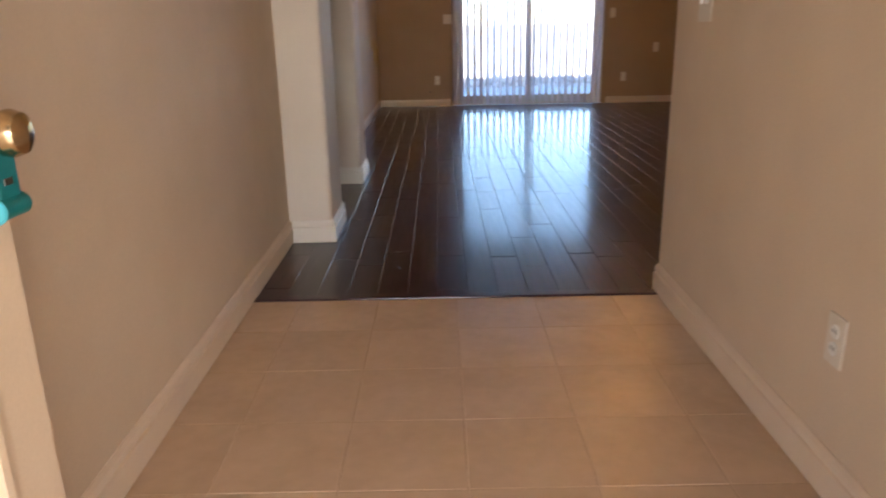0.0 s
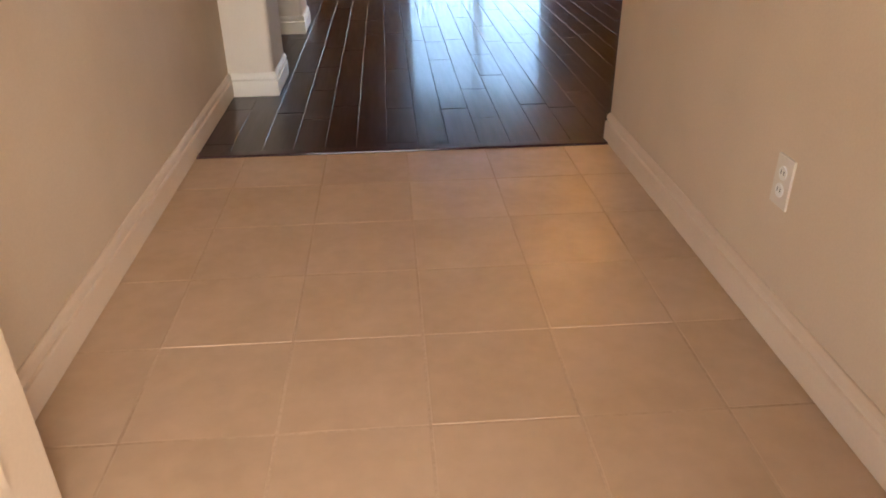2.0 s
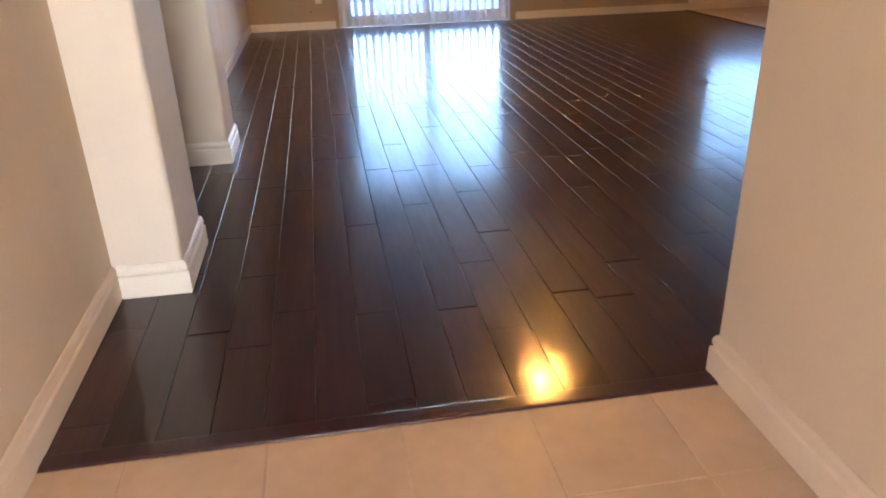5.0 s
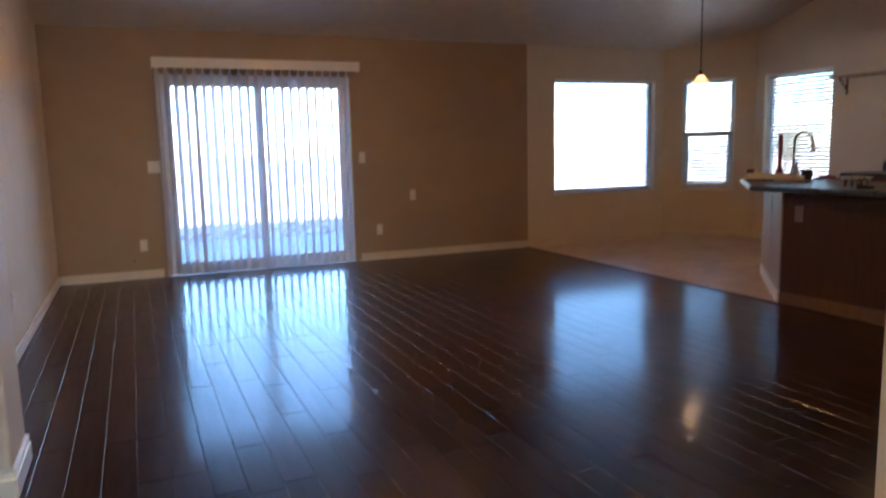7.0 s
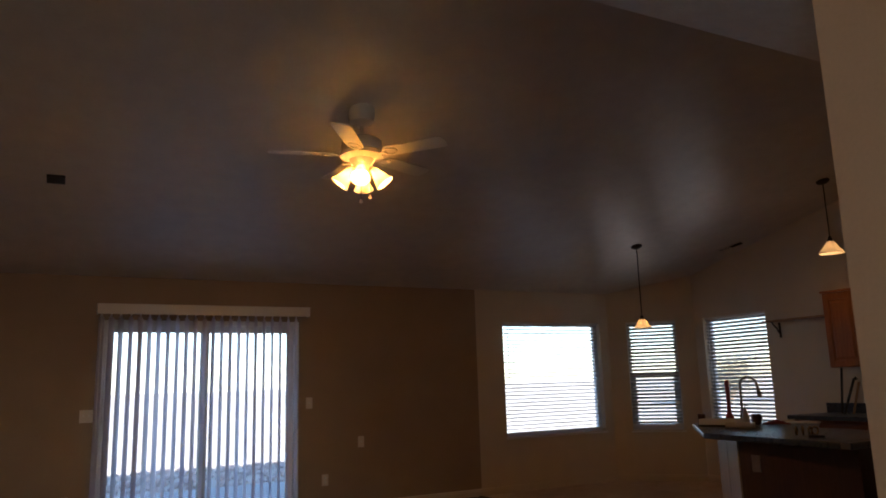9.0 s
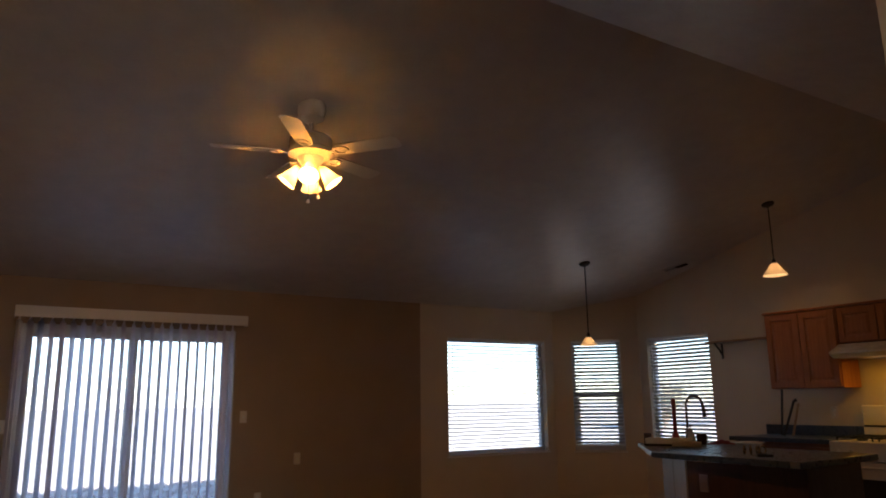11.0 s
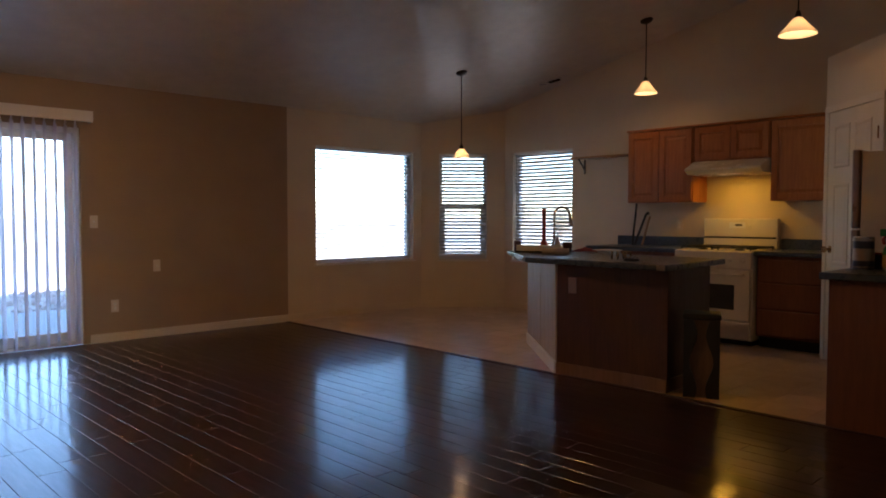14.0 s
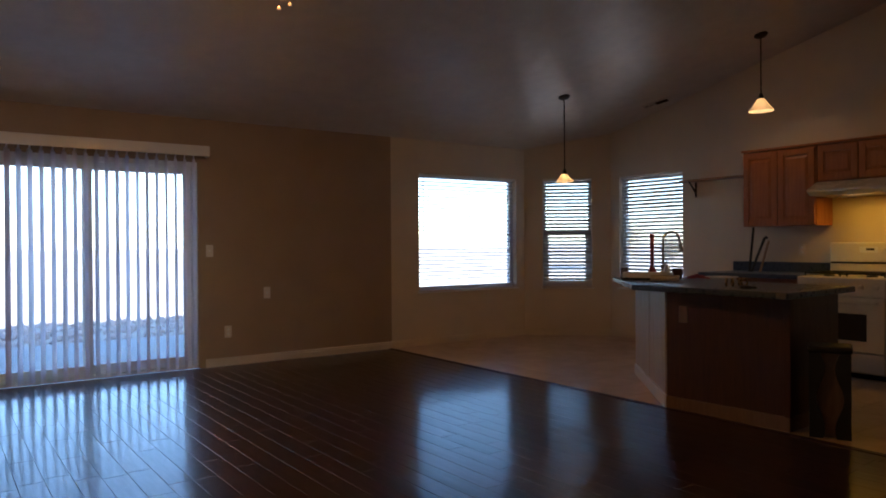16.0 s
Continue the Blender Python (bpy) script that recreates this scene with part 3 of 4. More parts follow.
dj = thing("front_door_frame", pose(0, 0, 0), "white painted front door frame", "door frame")
tagged(dj, kind="structure")
part("jamb", boxm(0.02, 0.06, -2.83, -2.606, 0, 2.06, 0.003), M_TRIM, dj)
part("jamb", boxm(1.06, 1.10, -2.83, -2.606, 0, 2.06, 0.003), M_TRIM, dj)
part("head", boxm(0.02, 1.10, -2.83, -2.606, 2.062, 2.10, 0.003), M_TRIM, dj)
part("threshold", boxm(0.06, 1.06, -2.83, -2.62, -0.016, 0.012, 0.004), M_STEEL, dj)


# ---------------------------------------------------------------- kitchen island
CT = 0.875
isl = thing("kitchen_island", pose(0, 0, 0), "dark oak kitchen island with an angled end", "kitchen island")
base = [(5.07, 2.40), (5.02, 3.27), (5.93, 4.29), (6.38, 3.85), (5.72, 3.12), (5.72, 2.42)]
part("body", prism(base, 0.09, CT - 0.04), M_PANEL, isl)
part("toe_base", prism([(5.062, 2.393), (5.012, 3.272), (5.925, 4.293), (6.38, 3.86), (5.71, 3.13), (5.715, 2.413)], 0.0, 0.092, 0.004), M_BROWNW, isl, "brown wooden base trim")
# the angled side in two boards of a paler tone
ang = math.atan2(4.29 - 3.27, 5.93 - 5.02)
AL = math.hypot(0.91, 1.02)
MA = Matrix.Translation((5.02, 3.27, 0)) @ Matrix.Rotation(ang, 4, 'Z')
for x0, x1 in ((0.0, AL * 0.47), (AL * 0.47 + 0.022, AL - 0.012)):
    o = part("side_panel", boxm(x0, x1, 0.0005, 0.012, 0.10, CT - 0.045, 0.002), M_SIDE, isl, "plain pale wooden side panel")
    o.matrix_basis = MA
o = part("side_baseboard", boxm(0, AL, 0.0, 0.02, 0.0, 0.095, 0.004), M_TRIM, isl, "white baseboard")
o.matrix_basis = MA
for (xa, ya), (xb, yb) in (((5.07, 2.40), (5.72, 2.42)),):
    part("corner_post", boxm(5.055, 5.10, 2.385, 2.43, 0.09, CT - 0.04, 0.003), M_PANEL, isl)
ipl = part("outlet_plate", boxm(5.02, 5.028, 3.10, 3.17, 0.62, 0.735, 0.002), M_FRIDGED, isl, "dull brown outlet plate")
counter_pts = [(4.86, 2.29), (4.92, 3.50), (5.72, 4.38), (6.58, 3.74), (5.86, 3.25), (5.86, 2.37)]
part_counter = tagged(part("worktop", prism(counter_pts, CT - 0.04, CT, 0.008), M_COUNTER), "slate blue laminate worktop on the kitchen island", "worktop")
part("edge_chip", prism([(4.852, 2.30), (4.852, 2.36), (4.858, 2.36), (4.858, 2.30)], CT - 0.038, CT - 0.002), M_STEEL, part_counter, "bare pale edge at the worktop corner")


# ---------------------------------------------------------------- kitchen cabinets along the outer wall
def cab_door(w, h, parent, m, knob_at=None, arch=True):
    """A raised-panel door, facing -y of m, its lower corner at the origin."""
    bm = bmesh.new()
    s = 0.055
    box(bm, 0, s, -0.02, 0, 0, h, 0.003)
    box(bm, w - s, w, -0.02, 0, 0, h, 0.003)
    box(bm, s, w - s, -0.02, 0, 0, s, 0.003)
    box(bm, s, w - s, -0.02, 0, h - s, h, 0.003)
    d = part("door", bm, M_OAK, parent)
    d.matrix_basis = m
    bm = bmesh.new()
    rings = []
    for ins, yy in ((0.0, -0.006), (0.012, -0.006), (0.035, -0.017), (0.05, -0.017)):
        rings.append([bm.verts.new((x, yy, z)) for x, z in ((s + ins, s + ins), (w - s - ins, s + ins), (w - s - ins, h - s - ins), (s + ins, h - s - ins))])
    for p, q in zip(rings, rings[1:]):
        for i in range(4):
            bm.faces.new((p[i], p[(i + 1) % 4], q[(i + 1) % 4], q[i]))
    bm.faces.new(rings[-1])
    part("door_panel", bm, M_OAK, d)
    return d


def wall_cabinet(y0, y1, z0, z1, ndoors, label):
    c = thing("wall_cabinet", pose(XE, y1, z0, 0, 0, -90), label, "kitchen cabinet", "upper cabinets")
    w, h, dep = y1 - y0, z1 - z0, 0.30
    part("carcass", boxm(0.001, w - 0.001, -dep, -0.001, 0, h, 0.002), M_OAK, c)
    dw = (w - 0.012 * (ndoors + 1)) / ndoors
    for i in range(ndoors):
        cab_door(dw, h - 0.03, c, pose(0.012 + i * (dw + 0.012), -dep, 0.012))
    part("crown", boxm(-0.004, w + 0.004, -dep - 0.035, -0.001, h, h + 0.022, 0.005), M_OAK, c)
    return c


wall_cabinet(3.50, 4.25, 1.335, 2.085, 2, "honey oak two-door upper cabinet beside the shelf")
wall_cabinet(2.74, 3.495, 1.74, 2.085, 2, "honey oak short upper cabinet above the range hood")
wall_cabinet(2.14, 2.735, 1.335, 2.085, 1, "honey oak upper cabinet beside the pantry")


def base_cabinet(m, w, label, layout, material=None):
    """A base cabinet facing -y of m: its back at y = 0."""
    mt = material or M_PANEL
    c = thing("base_cabinet", m, label, "kitchen cabinet", "base cabinets")
    part("carcass", boxm(0.001, w - 0.001, -0.58, 0, 0.10, CT - 0.042, 0.002), mt, c)
    part("toe_kick", boxm(0.002, w - 0.002, -0.52, -0.01, 0, 0.10), M_BLACK, c)
    if layout == 'drawers':
        zs = [0.115, 0.36, 0.60, 0.815]
        for a0, a1 in zip(zs, zs[1:]):
            part("drawer_front", boxm(0.012, w - 0.012, -0.60, -0.58, a0, a1 - 0.012, 0.005), mt, c)
    elif layout == 'door':
        part("drawer_front", boxm(0.012, w - 0.012, -0.60, -0.58, 0.68, 0.80, 0.005), mt, c)
        k = 2 if w > 0.6 else 1
        for i in range(k):
            ww = (w - 0.012 * (k + 1)) / k
            cab_door(ww, 0.55, c, pose(0.012 + i * (ww + 0.012), -0.58, 0.115))
    return c


base_cabinet(pose(XE, 4.52, 0, 0, 0, -90), 1.01, "oak base cabinet beside the stove", 'door', M_OAK_SHADED)
base_cabinet(pose(XE, 2.725, 0, 0, 0, -90), 0.585, "oak drawer cabinet between stove and pantry", 'drawers', M_OAK_SHADED)
for y0, y1 in ((3.50, 4.55), (2.135, 2.735)):
    wt = tagged(part("worktop", boxm(7.20, XE, y0, y1, CT - 0.04, CT, 0.008), M_COUNTER), "slate blue laminate worktop along the kitchen wall", "worktop")
    part("backsplash", boxm(XE - 0.02, XE - 0.001, y0, y1, CT, CT + 0.10, 0.004), M_COUNTER, wt)

# ---------------------------------------------------------------- stove and hood
st = thing("gas_range", pose(XE - 0.02, 3.487, 0, 0, 0, -90), "white enamel gas range with a black oven window", "stove")
SW = 0.745
part("body", boxm(0, SW, -0.62, 0, 0.05, CT - 0.005, 0.006), M_ENAMEL, st)
part("kick_plinth", boxm(0.02, SW - 0.02, -0.56, -0.02, 0.0, 0.05), M_BLACK, st)
od = part("oven_door", boxm(0.01, SW - 0.01, -0.655, -0.622, 0.235, 0.70, 0.008), M_ENAMEL, st)
part("oven_window", boxm(0.15, SW - 0.15, -0.659, -0.653, 0.33, 0.56, 0.003), M_DGLASS, od, "black oven glass")
part("oven_handle", tube([(0.06, -0.658, 0.655), (0.065, -0.69, 0.657), (SW - 0.065, -0.69, 0.657), (SW - 0.06, -0.658, 0.655)], 0.011, 10), M_ENAMEL, od, smooth=True)
part("drawer", boxm(0.01, SW - 0.01, -0.65, -0.622, 0.06, 0.222, 0.006), M_ENAMEL, st)
part("control_panel", boxm(0.0, SW, -0.66, -0.6, 0.71, CT - 0.01, 0.008), M_ENAMEL, st)
for kx in (0.07, 0.19, SW - 0.19, SW - 0.07):
    part("knob", lathe([(0, 0), (0.021, 0), (0.020, 0.016), (0.012, 0.024), (0, 0.025)], 18, m=Matrix.Translation((kx, -0.66, 0.79)) @ Matrix.Rotation(math.pi / 2, 4, 'X')), M_ENAMEL, st, smooth=True)
bg = part("backguard", boxm(0, SW, -0.07, 0.0, CT - 0.005, 1.17, 0.012), M_ENAMEL, st)
part("clock_display", boxm(SW / 2 - 0.04, SW / 2 + 0.03, -0.073, -0.069, 1.095, 1.115, 0.001), M_DGLASS, bg, "dark clock display")
part("clock_plate", boxm(SW / 2 - 0.10, SW / 2 + 0.06, -0.0715, -0.069, 1.075, 1.13, 0.001), M_FRAME, bg, "pale clock plate")
part("dial", lathe([(0, 0), (0.018, 0), (0.016, 0.012), (0, 0.013)], 16, m=Matrix.Translation((SW / 2 + 0.10, -0.07, 1.09)) @ Matrix.Rotation(math.pi / 2, 4, 'X')), M_ENAMEL, bg)
part("vent_slot", boxm(0.012, SW - 0.012, -0.0725, -0.069, 0.972, 0.990), M_BLACK, bg)
for gx in (0.19, SW - 0.19):
    for gy in (-0.46, -0.20):
        part("burner", lathe([(0, 0), (0.045, 0), (0.045, 0.012), (0.03, 0.018), (0, 0.018)], 20, m=Matrix.Translation((gx, gy, CT - 0.006))), M_BLACK, st)
    bm = bmesh.new()
    for gy in (-0.58, -0.33, -0.08):
        box(bm, gx - 0.16, gx + 0.16, gy - 0.006, gy + 0.006, CT + 0.018, CT + 0.03)
    for dx in (-0.16, 0.0, 0.15):
        box(bm, gx + dx, gx + dx + 0.012, -0.586, -0.074, CT + 0.0185, CT + 0.0295)
    for dx in (-0.16, 0.148):
        for gy in (-0.585, -0.085):
            box(bm, gx + dx, gx + dx + 0.01, gy, gy + 0.01, CT - 0.005, CT + 0.02)
    part("grate", bm, M_BLACK, st)

hd = thing("range_hood", pose(XE - 0.001, 3.49, 1.60, 0, 0, -90), "white range hood with its lamp lit", "range hood")
bm = bmesh.new()
hw = 0.745
sec = [(0.0, 0.0), (-0.44, 0.0), (-0.50, 0.035), (-0.50, 0.055), (-0.32, 0.135), (0.0, 0.135)]
va = [bm.verts.new((0, y, z)) for y, z in sec]
vb = [bm.verts.new((hw, y, z)) for y, z in sec]
bm.faces.new(va)
bm.faces.new(vb[::-1])
for i in range(len(sec)):
    j = (i + 1) % len(sec)
    bm.faces.new((va[i], va[j], vb[j], vb[i]))
part("body", bm, M_ENAMEL, hd)
part("switch_strip", boxm(hw / 2 - 0.1, hw / 2 + 0.1, -0.506, -0.4995, 0.038, 0.052), M_FRAME, hd)
part("lamp_lens", boxm(hw / 2 - 0.09, hw / 2 + 0.09, -0.40, -0.30, -0.003, -0.0005), M_SHADE, hd, "lit lamp lens")
hl = new("hood_lamp", bpy.data.lights.new("hood_lamp", 'AREA'))
hl.data.size, hl.data.energy, hl.data.color = 0.12, 0.40, (1.0, 0.50, 0.035)
hl.matrix_world = look((XE - 0.34, 3.115, 1.585), (XE - 0.30, 3.115, 0.0))

# ---------------------------------------------------------------- shelf on brackets
sh = thing("wall_shelf", pose(0, 0, 0), "narrow wooden wall shelf on a dark iron bracket", "shelf")
part("board", boxm(XE - 0.15, XE - 0.001, 4.27, 5.14, 1.865, 1.885, 0.004), M_TANW, sh)
for yy in (5.02, 4.34):
    part("bracket", tube([(XE - 0.004, yy, 1.70), (XE - 0.006, yy, 1.74), (XE - 0.03, yy, 1.755), (XE - 0.05, yy, 1.79), (XE - 0.10, yy, 1.83), (XE - 0.13, yy, 1.864)], 0.009, 8), M_BRONZE, sh, smooth=True)
    part("bracket_plate", boxm(XE - 0.008, XE - 0.0005, yy - 0.012, yy + 0.012, 1.69, 1.86, 0.002), M_BRONZE, sh)

# ---------------------------------------------------------------- pantry
PZ = 2.50
P0, P1 = (7.15, 2.13), (6.52, 1.50)
struct("pantry_wall", prism([(XE, 2.13), P0, P1, (6.52, 0.70), (XE, 0.70)], 0, PZ), M_CREAM, "cream painted corner pantry with a flat top", "wall")
struct("chase", boxm(XE - 0.14, XE, 1.58, 2.03, PZ, 3.45), M_CREAM, "cream painted chase above the pantry", "wall")
MP = Matrix.Translation((*P0, 0)) @ Matrix.Rotation(math.atan2(P1[1] - P0[1], P1[0] - P0[0]), 4, 'Z') @ Matrix.Rotation(0, 4, 'Z')
pd = thing("pantry_door", MP, "cream six-panel pantry door with a brass knob, closed", "door")
tagged(pd, kind="structure")
PL = math.hypot(P1[0] - P0[0], P1[1] - P0[1])
dx0, dw = 0.075, 0.71
part("door_leaf", boxm(dx0, dx0 + dw, -0.012, -0.001, 0.01, 2.03, 0.003), M_DOORC, pd)
for z0, z1 in ((0.12, 0.62), (0.80, 1.45), (1.58, 1.92)):
    for x0, x1 in ((dx0 + 0.09, dx0 + 0.325), (dx0 + 0.385, dx0 + 0.62)):
        raised_panel(x0, x1, z0, z1, -0.012, -1, pd, M_DOORC, lip=0.008)
for x0, x1, z0, z1 in ((dx0 - 0.06, dx0 - 0.004, 0, 2.034), (dx0 + dw + 0.004, dx0 + dw + 0.06, 0, 2.034), (dx0 - 0.06, dx0 + dw + 0.06, 2.035, 2.09)):
    part("casing", boxm(x0, x1, -0.018, -0.0005, z0, z1, 0.004), M_DOORC, pd)
part("door_knob", lathe([(0.0, 0.0), (0.030, 0.0), (0.030, 0.006), (0.012, 0.010), (0.012, 0.028), (0.026, 0.045), (0.028, 0.056), (0.020, 0.068), (0, 0.071)], 24,
                        m=Matrix.Translation((dx0 + 0.065, -0.012, 0.92)) @ Matrix.Rotation(math.pi / 2, 4, 'X')), M_BRASS, pd, "polished brass knob", smooth=True)
for hz in (0.25, 1.02, 1.80):
    part("hinge", tube([(dx0 + dw + 0.004, -0.02, hz - 0.045), (dx0 + dw + 0.004, -0.02, hz + 0.045)], 0.007, 8), M_BRASS, pd)

# ---------------------------------------------------------------- fridge and cabinets on the back wall
fr = thing("refrigerator", pose(5.79, 0.80, 0), "grey two-door refrigerator beside the pantry", "refrigerator")
part("body", boxm(0, 0.70, 0.0, 0.66, 0.03, 1.60, 0.006), M_FRIDGE, fr)
for z0, z1 in ((0.06, 1.10), (1.11, 1.615)):
    d = part("door", boxm(-0.002, 0.702, 0.668, 0.716, z0, z1, 0.012), M_FRIDGED, fr, "dark brown fridge door")
    part("handle", tube([(0.65, 0.716, z0 + 0.1), (0.65, 0.75, z0 + 0.13), (0.65, 0.75, z1 - 0.13), (0.65, 0.716, z1 - 0.1)], 0.011, 10), M_FRIDGED, d, smooth=True)
for fx in (0.06, 0.64):
    for fy in (0.06, 0.58):
        part("foot", lathe([(0, 0), (0.02, 0), (0.018, 0.03), (0, 0.03)], 12, m=Matrix.Translation((fx, fy, 0))), M_BLACK, fr)

bc = base_cabinet(pose(5.76, 0.782, 0, 0, 0, 180), 0.74, "oak base cabinet with a plain end panel, shade in its colour", 'door', M_OAK_SHADED)
part("end_panel", boxm(0.7405, 0.752, -0.60, 0.079, 0.0, CT - 0.042, 0.002), M_OAK_SHADED, bc)
wt = tagged(part("worktop", boxm(4.955, 5.765, 0.702, 1.42, CT - 0.04, CT, 0.008), M_COUNTER), "slate blue laminate worktop beside the refrigerator", "worktop")
part("backsplash", boxm(4.96, 5.765, 0.703, 0.72, CT, CT + 0.1, 0.004), M_COUNTER, wt)
uc = thing("wall_cabinet", pose(5.77, 0.702, 1.36, 0, 0, 180), "oak upper cabinet near the refrigerator, shade in its carcass colour", "kitchen cabinet", "upper cabinets")
part("carcass", boxm(0, 0.67, -0.38, 0, 0, 0.84, 0.003), M_OAK_SHADED, uc)
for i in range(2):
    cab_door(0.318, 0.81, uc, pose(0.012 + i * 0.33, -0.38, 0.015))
part("crown", boxm(-0.005, 0.69, -0.415, 0, 0.84, 0.865, 0.006), M_OAK_SHADED, uc)


# ---------------------------------------------------------------- ceiling fan
FX, FY = 2.37, 3.85
FZ = ceil_z(FY)
fan = thing("ceiling_fan", pose(FX, FY, FZ), "white five-blade ceiling fan with four lit glass shades", "ceiling fan")
part("canopy", lathe([(0.0, 0.025), (0.090, 0.025), (0.090, -0.045), (0.080, -0.085), (0.035, -0.115), (0, -0.116)], 32), M_FANW, fan, smooth=True)
part("downrod", tube([(0, 0, -0.11), (0, 0, -0.20)], 0.013, 12), M_FANW, fan)
part("motor_housing", lathe([(0.0, -0.19), (0.05, -0.19), (0.11, -0.205), (0.135, -0.225), (0.138, -0.26), (0.128, -0.29), (0.145, -0.305), (0.145, -0.33), (0.10, -0.35), (0.0, -0.352)], 40), M_FANW, fan, smooth=True)
part("light_fitter", lathe([(0.0, -0.35), (0.085, -0.35), (0.08, -0.37), (0.055, -0.40), (0.05, -0.44), (0.03, -0.46), (0, -0.462)], 28), M_FANW, fan, smooth=True)


def blade_mesh():
    bm = bmesh.new()
    pts = [(0.19, -0.055), (0.24, -0.060), (0.585, -0.068), (0.612, -0.055), (0.622, 0.0), (0.612, 0.055), (0.585, 0.068), (0.24, 0.060), (0.19, 0.055)]
    return prism(pts, -0.003, 0.003, 0.001, bm)


def arm_mesh():
    bm = bmesh.new()
    prism([(0.10, -0.014), (0.17, -0.016), (0.17, 0.016), (0.10, 0.014)], -0.012, -0.006, 0, bm)
    n = 14
    ring = []
    for k in range(n):
        t = 2 * math.pi * k / n
        ring.append((0.215 + 0.055 * math.cos(t), 0.045 * math.sin(t)))
    for k in range(n):
        (xa, ya), (xb, yb) = ring[k], ring[(k + 1) % n]
        f = 0.68
        pa, pb = (0.215 + (xa - 0.215) * f, ya * f), (0.215 + (xb - 0.215) * f, yb * f)
        prism([(xa, ya), (xb, yb), pb, pa], -0.010, -0.0035, 0, bm)
    return bm


b0 = a0_ = None
for i in range(5):
    ang = 237 + 72 * i
    if b0 is None:
        b0 = part("blade", blade_mesh(), M_FANW, fan)
        a0_ = part("blade_arm", arm_mesh(), M_FANW, fan)
        bl_, ar_ = b0, a0_
    else:
        bl_, ar_ = new("blade", b0.data), new("blade_arm", a0_.data)
        bl_.parent = ar_.parent = fan
    for o in (bl_, ar_):
        o.matrix_basis = pose(0, 0, -0.318, 0, 0, ang) @ pose(0, 0, 0, -11, 0, 0)


def bell(r0, r1, h, n=28):
    prof = [(r0, 0), (r0 * 1.15, -h * 0.15), (r0 + (r1 - r0) * 0.35, -h * 0.45), (r0 + (r1 - r0) * 0.62, -h * 0.75), (r1, -h), (r1 - 0.003, -h),
            (r0 + (r1 - r0) * 0.6, -h * 0.74), (r0 + (r1 - r0) * 0.33, -h * 0.45), (r0, -h * 0.16), (r0 - 0.004, 0)]
    return lathe(prof, n)


for i in range(4):
    ang = 245 + 90 * i
    m = pose(0, 0, -0.42, 0, 0, ang) @ pose(0.075, 0, 0.0, 0, -38, 0)
    o = part("shade", bell(0.026, 0.068, 0.125), M_SHADE, fan, "lit frosted glass shade", smooth=True)
    o.matrix_basis = m
    o = part("socket_arm", tube([(-0.03, 0, 0.01), (0, 0, 0.012), (0.0, 0, -0.02)], 0.018, 12), M_FANW, fan, smooth=True)
    o.matrix_basis = m
for dx, dy, zz in ((-0.02, -0.03, -0.645), (0.045, -0.03, -0.61)):
    c = part("pull_chain", tube([(dx, dy, -0.455), (dx, dy, zz)], 0.0018, 6), M_BRASS, fan)
    part("chain_knob", lathe([(0, 0.012), (0.004, 0.008), (0.012, -0.008), (0.010, -0.016), (0, -0.018)], 14, m=Matrix.Translation((dx, dy, zz))), M_FANW, c, smooth=True)
for i in range(4):
    an = radians(245 + 90 * i)
    bulb(FX + 0.113 * math.cos(an), FY + 0.113 * math.sin(an), FZ - 0.475, 5.8, 0.042)


# ---------------------------------------------------------------- pendants
def pendant(x, y, zb, r, label, hs=0.12):
    zc = ceil_z(y)
    p = thing("pendant_lamp", pose(x, y, zc), label, "pendant lamp", "pendant lamps")
    slope = math.degrees(math.atan(K)) * (-1 if y > YR else 1)
    can = part("canopy", lathe([(0, 0.004), (0.062, 0.004), (0.062, -0.012), (0.045, -0.026), (0.012, -0.034), (0, -0.035)], 24), M_BRONZE, p, smooth=True)
    can.matrix_basis = pose(0, 0, 0, slope, 0, 0)
    top = zb - zc + hs
    part("rod", tube([(0, 0, -0.02), (0, 0, top + 0.05)], 0.006, 8), M_BRONZE, p)
    part("cap", lathe([(0, 0.055), (0.012, 0.05), (0.022, 0.02), (0.03, 0.0), (0, -0.002)], 20, m=Matrix.Translation((0, 0, top))), M_BRONZE, p, smooth=True)
    prof = [(0.028, 0), (0.04, -0.1 * hs), (r * 0.68, -0.58 * hs), (r * 0.98, -0.9 * hs), (r, -hs), (r - 0.004, -hs), (r * 0.66, -0.6 * hs), (0.036, -0.125 * hs), (0.024, -0.003)]
    s = part("shade", lathe(prof, 32, m=Matrix.Translation((0, 0, top))), M_SHADE, p, "lit frosted glass cone shade", smooth=True)
    bulb(x, y, zb + 0.02, 0.29, 0.035, (1.0, 0.58, 0.27))
    return p


pendant(6.30, 5.55, 1.832, 0.096, "pendant lamp with a lit glass cone over the nook", 0.09)
pendant(7.20, 3.845, 2.42, 0.113, "pendant lamp with a lit glass cone in the kitchen")
pendant(6.13, 1.995, 2.488, 0.129, "pendant lamp with a lit glass cone in the kitchen")


# ---------------------------------------------------------------- ceiling fittings
def on_ceiling(x, y, turn=0):
    s = math.degrees(math.atan(K)) * (-1 if y > YR else 1)
    return pose(x, y, ceil_z(y), s, 0, 0) @ pose(0, 0, 0, 0, 0, turn)


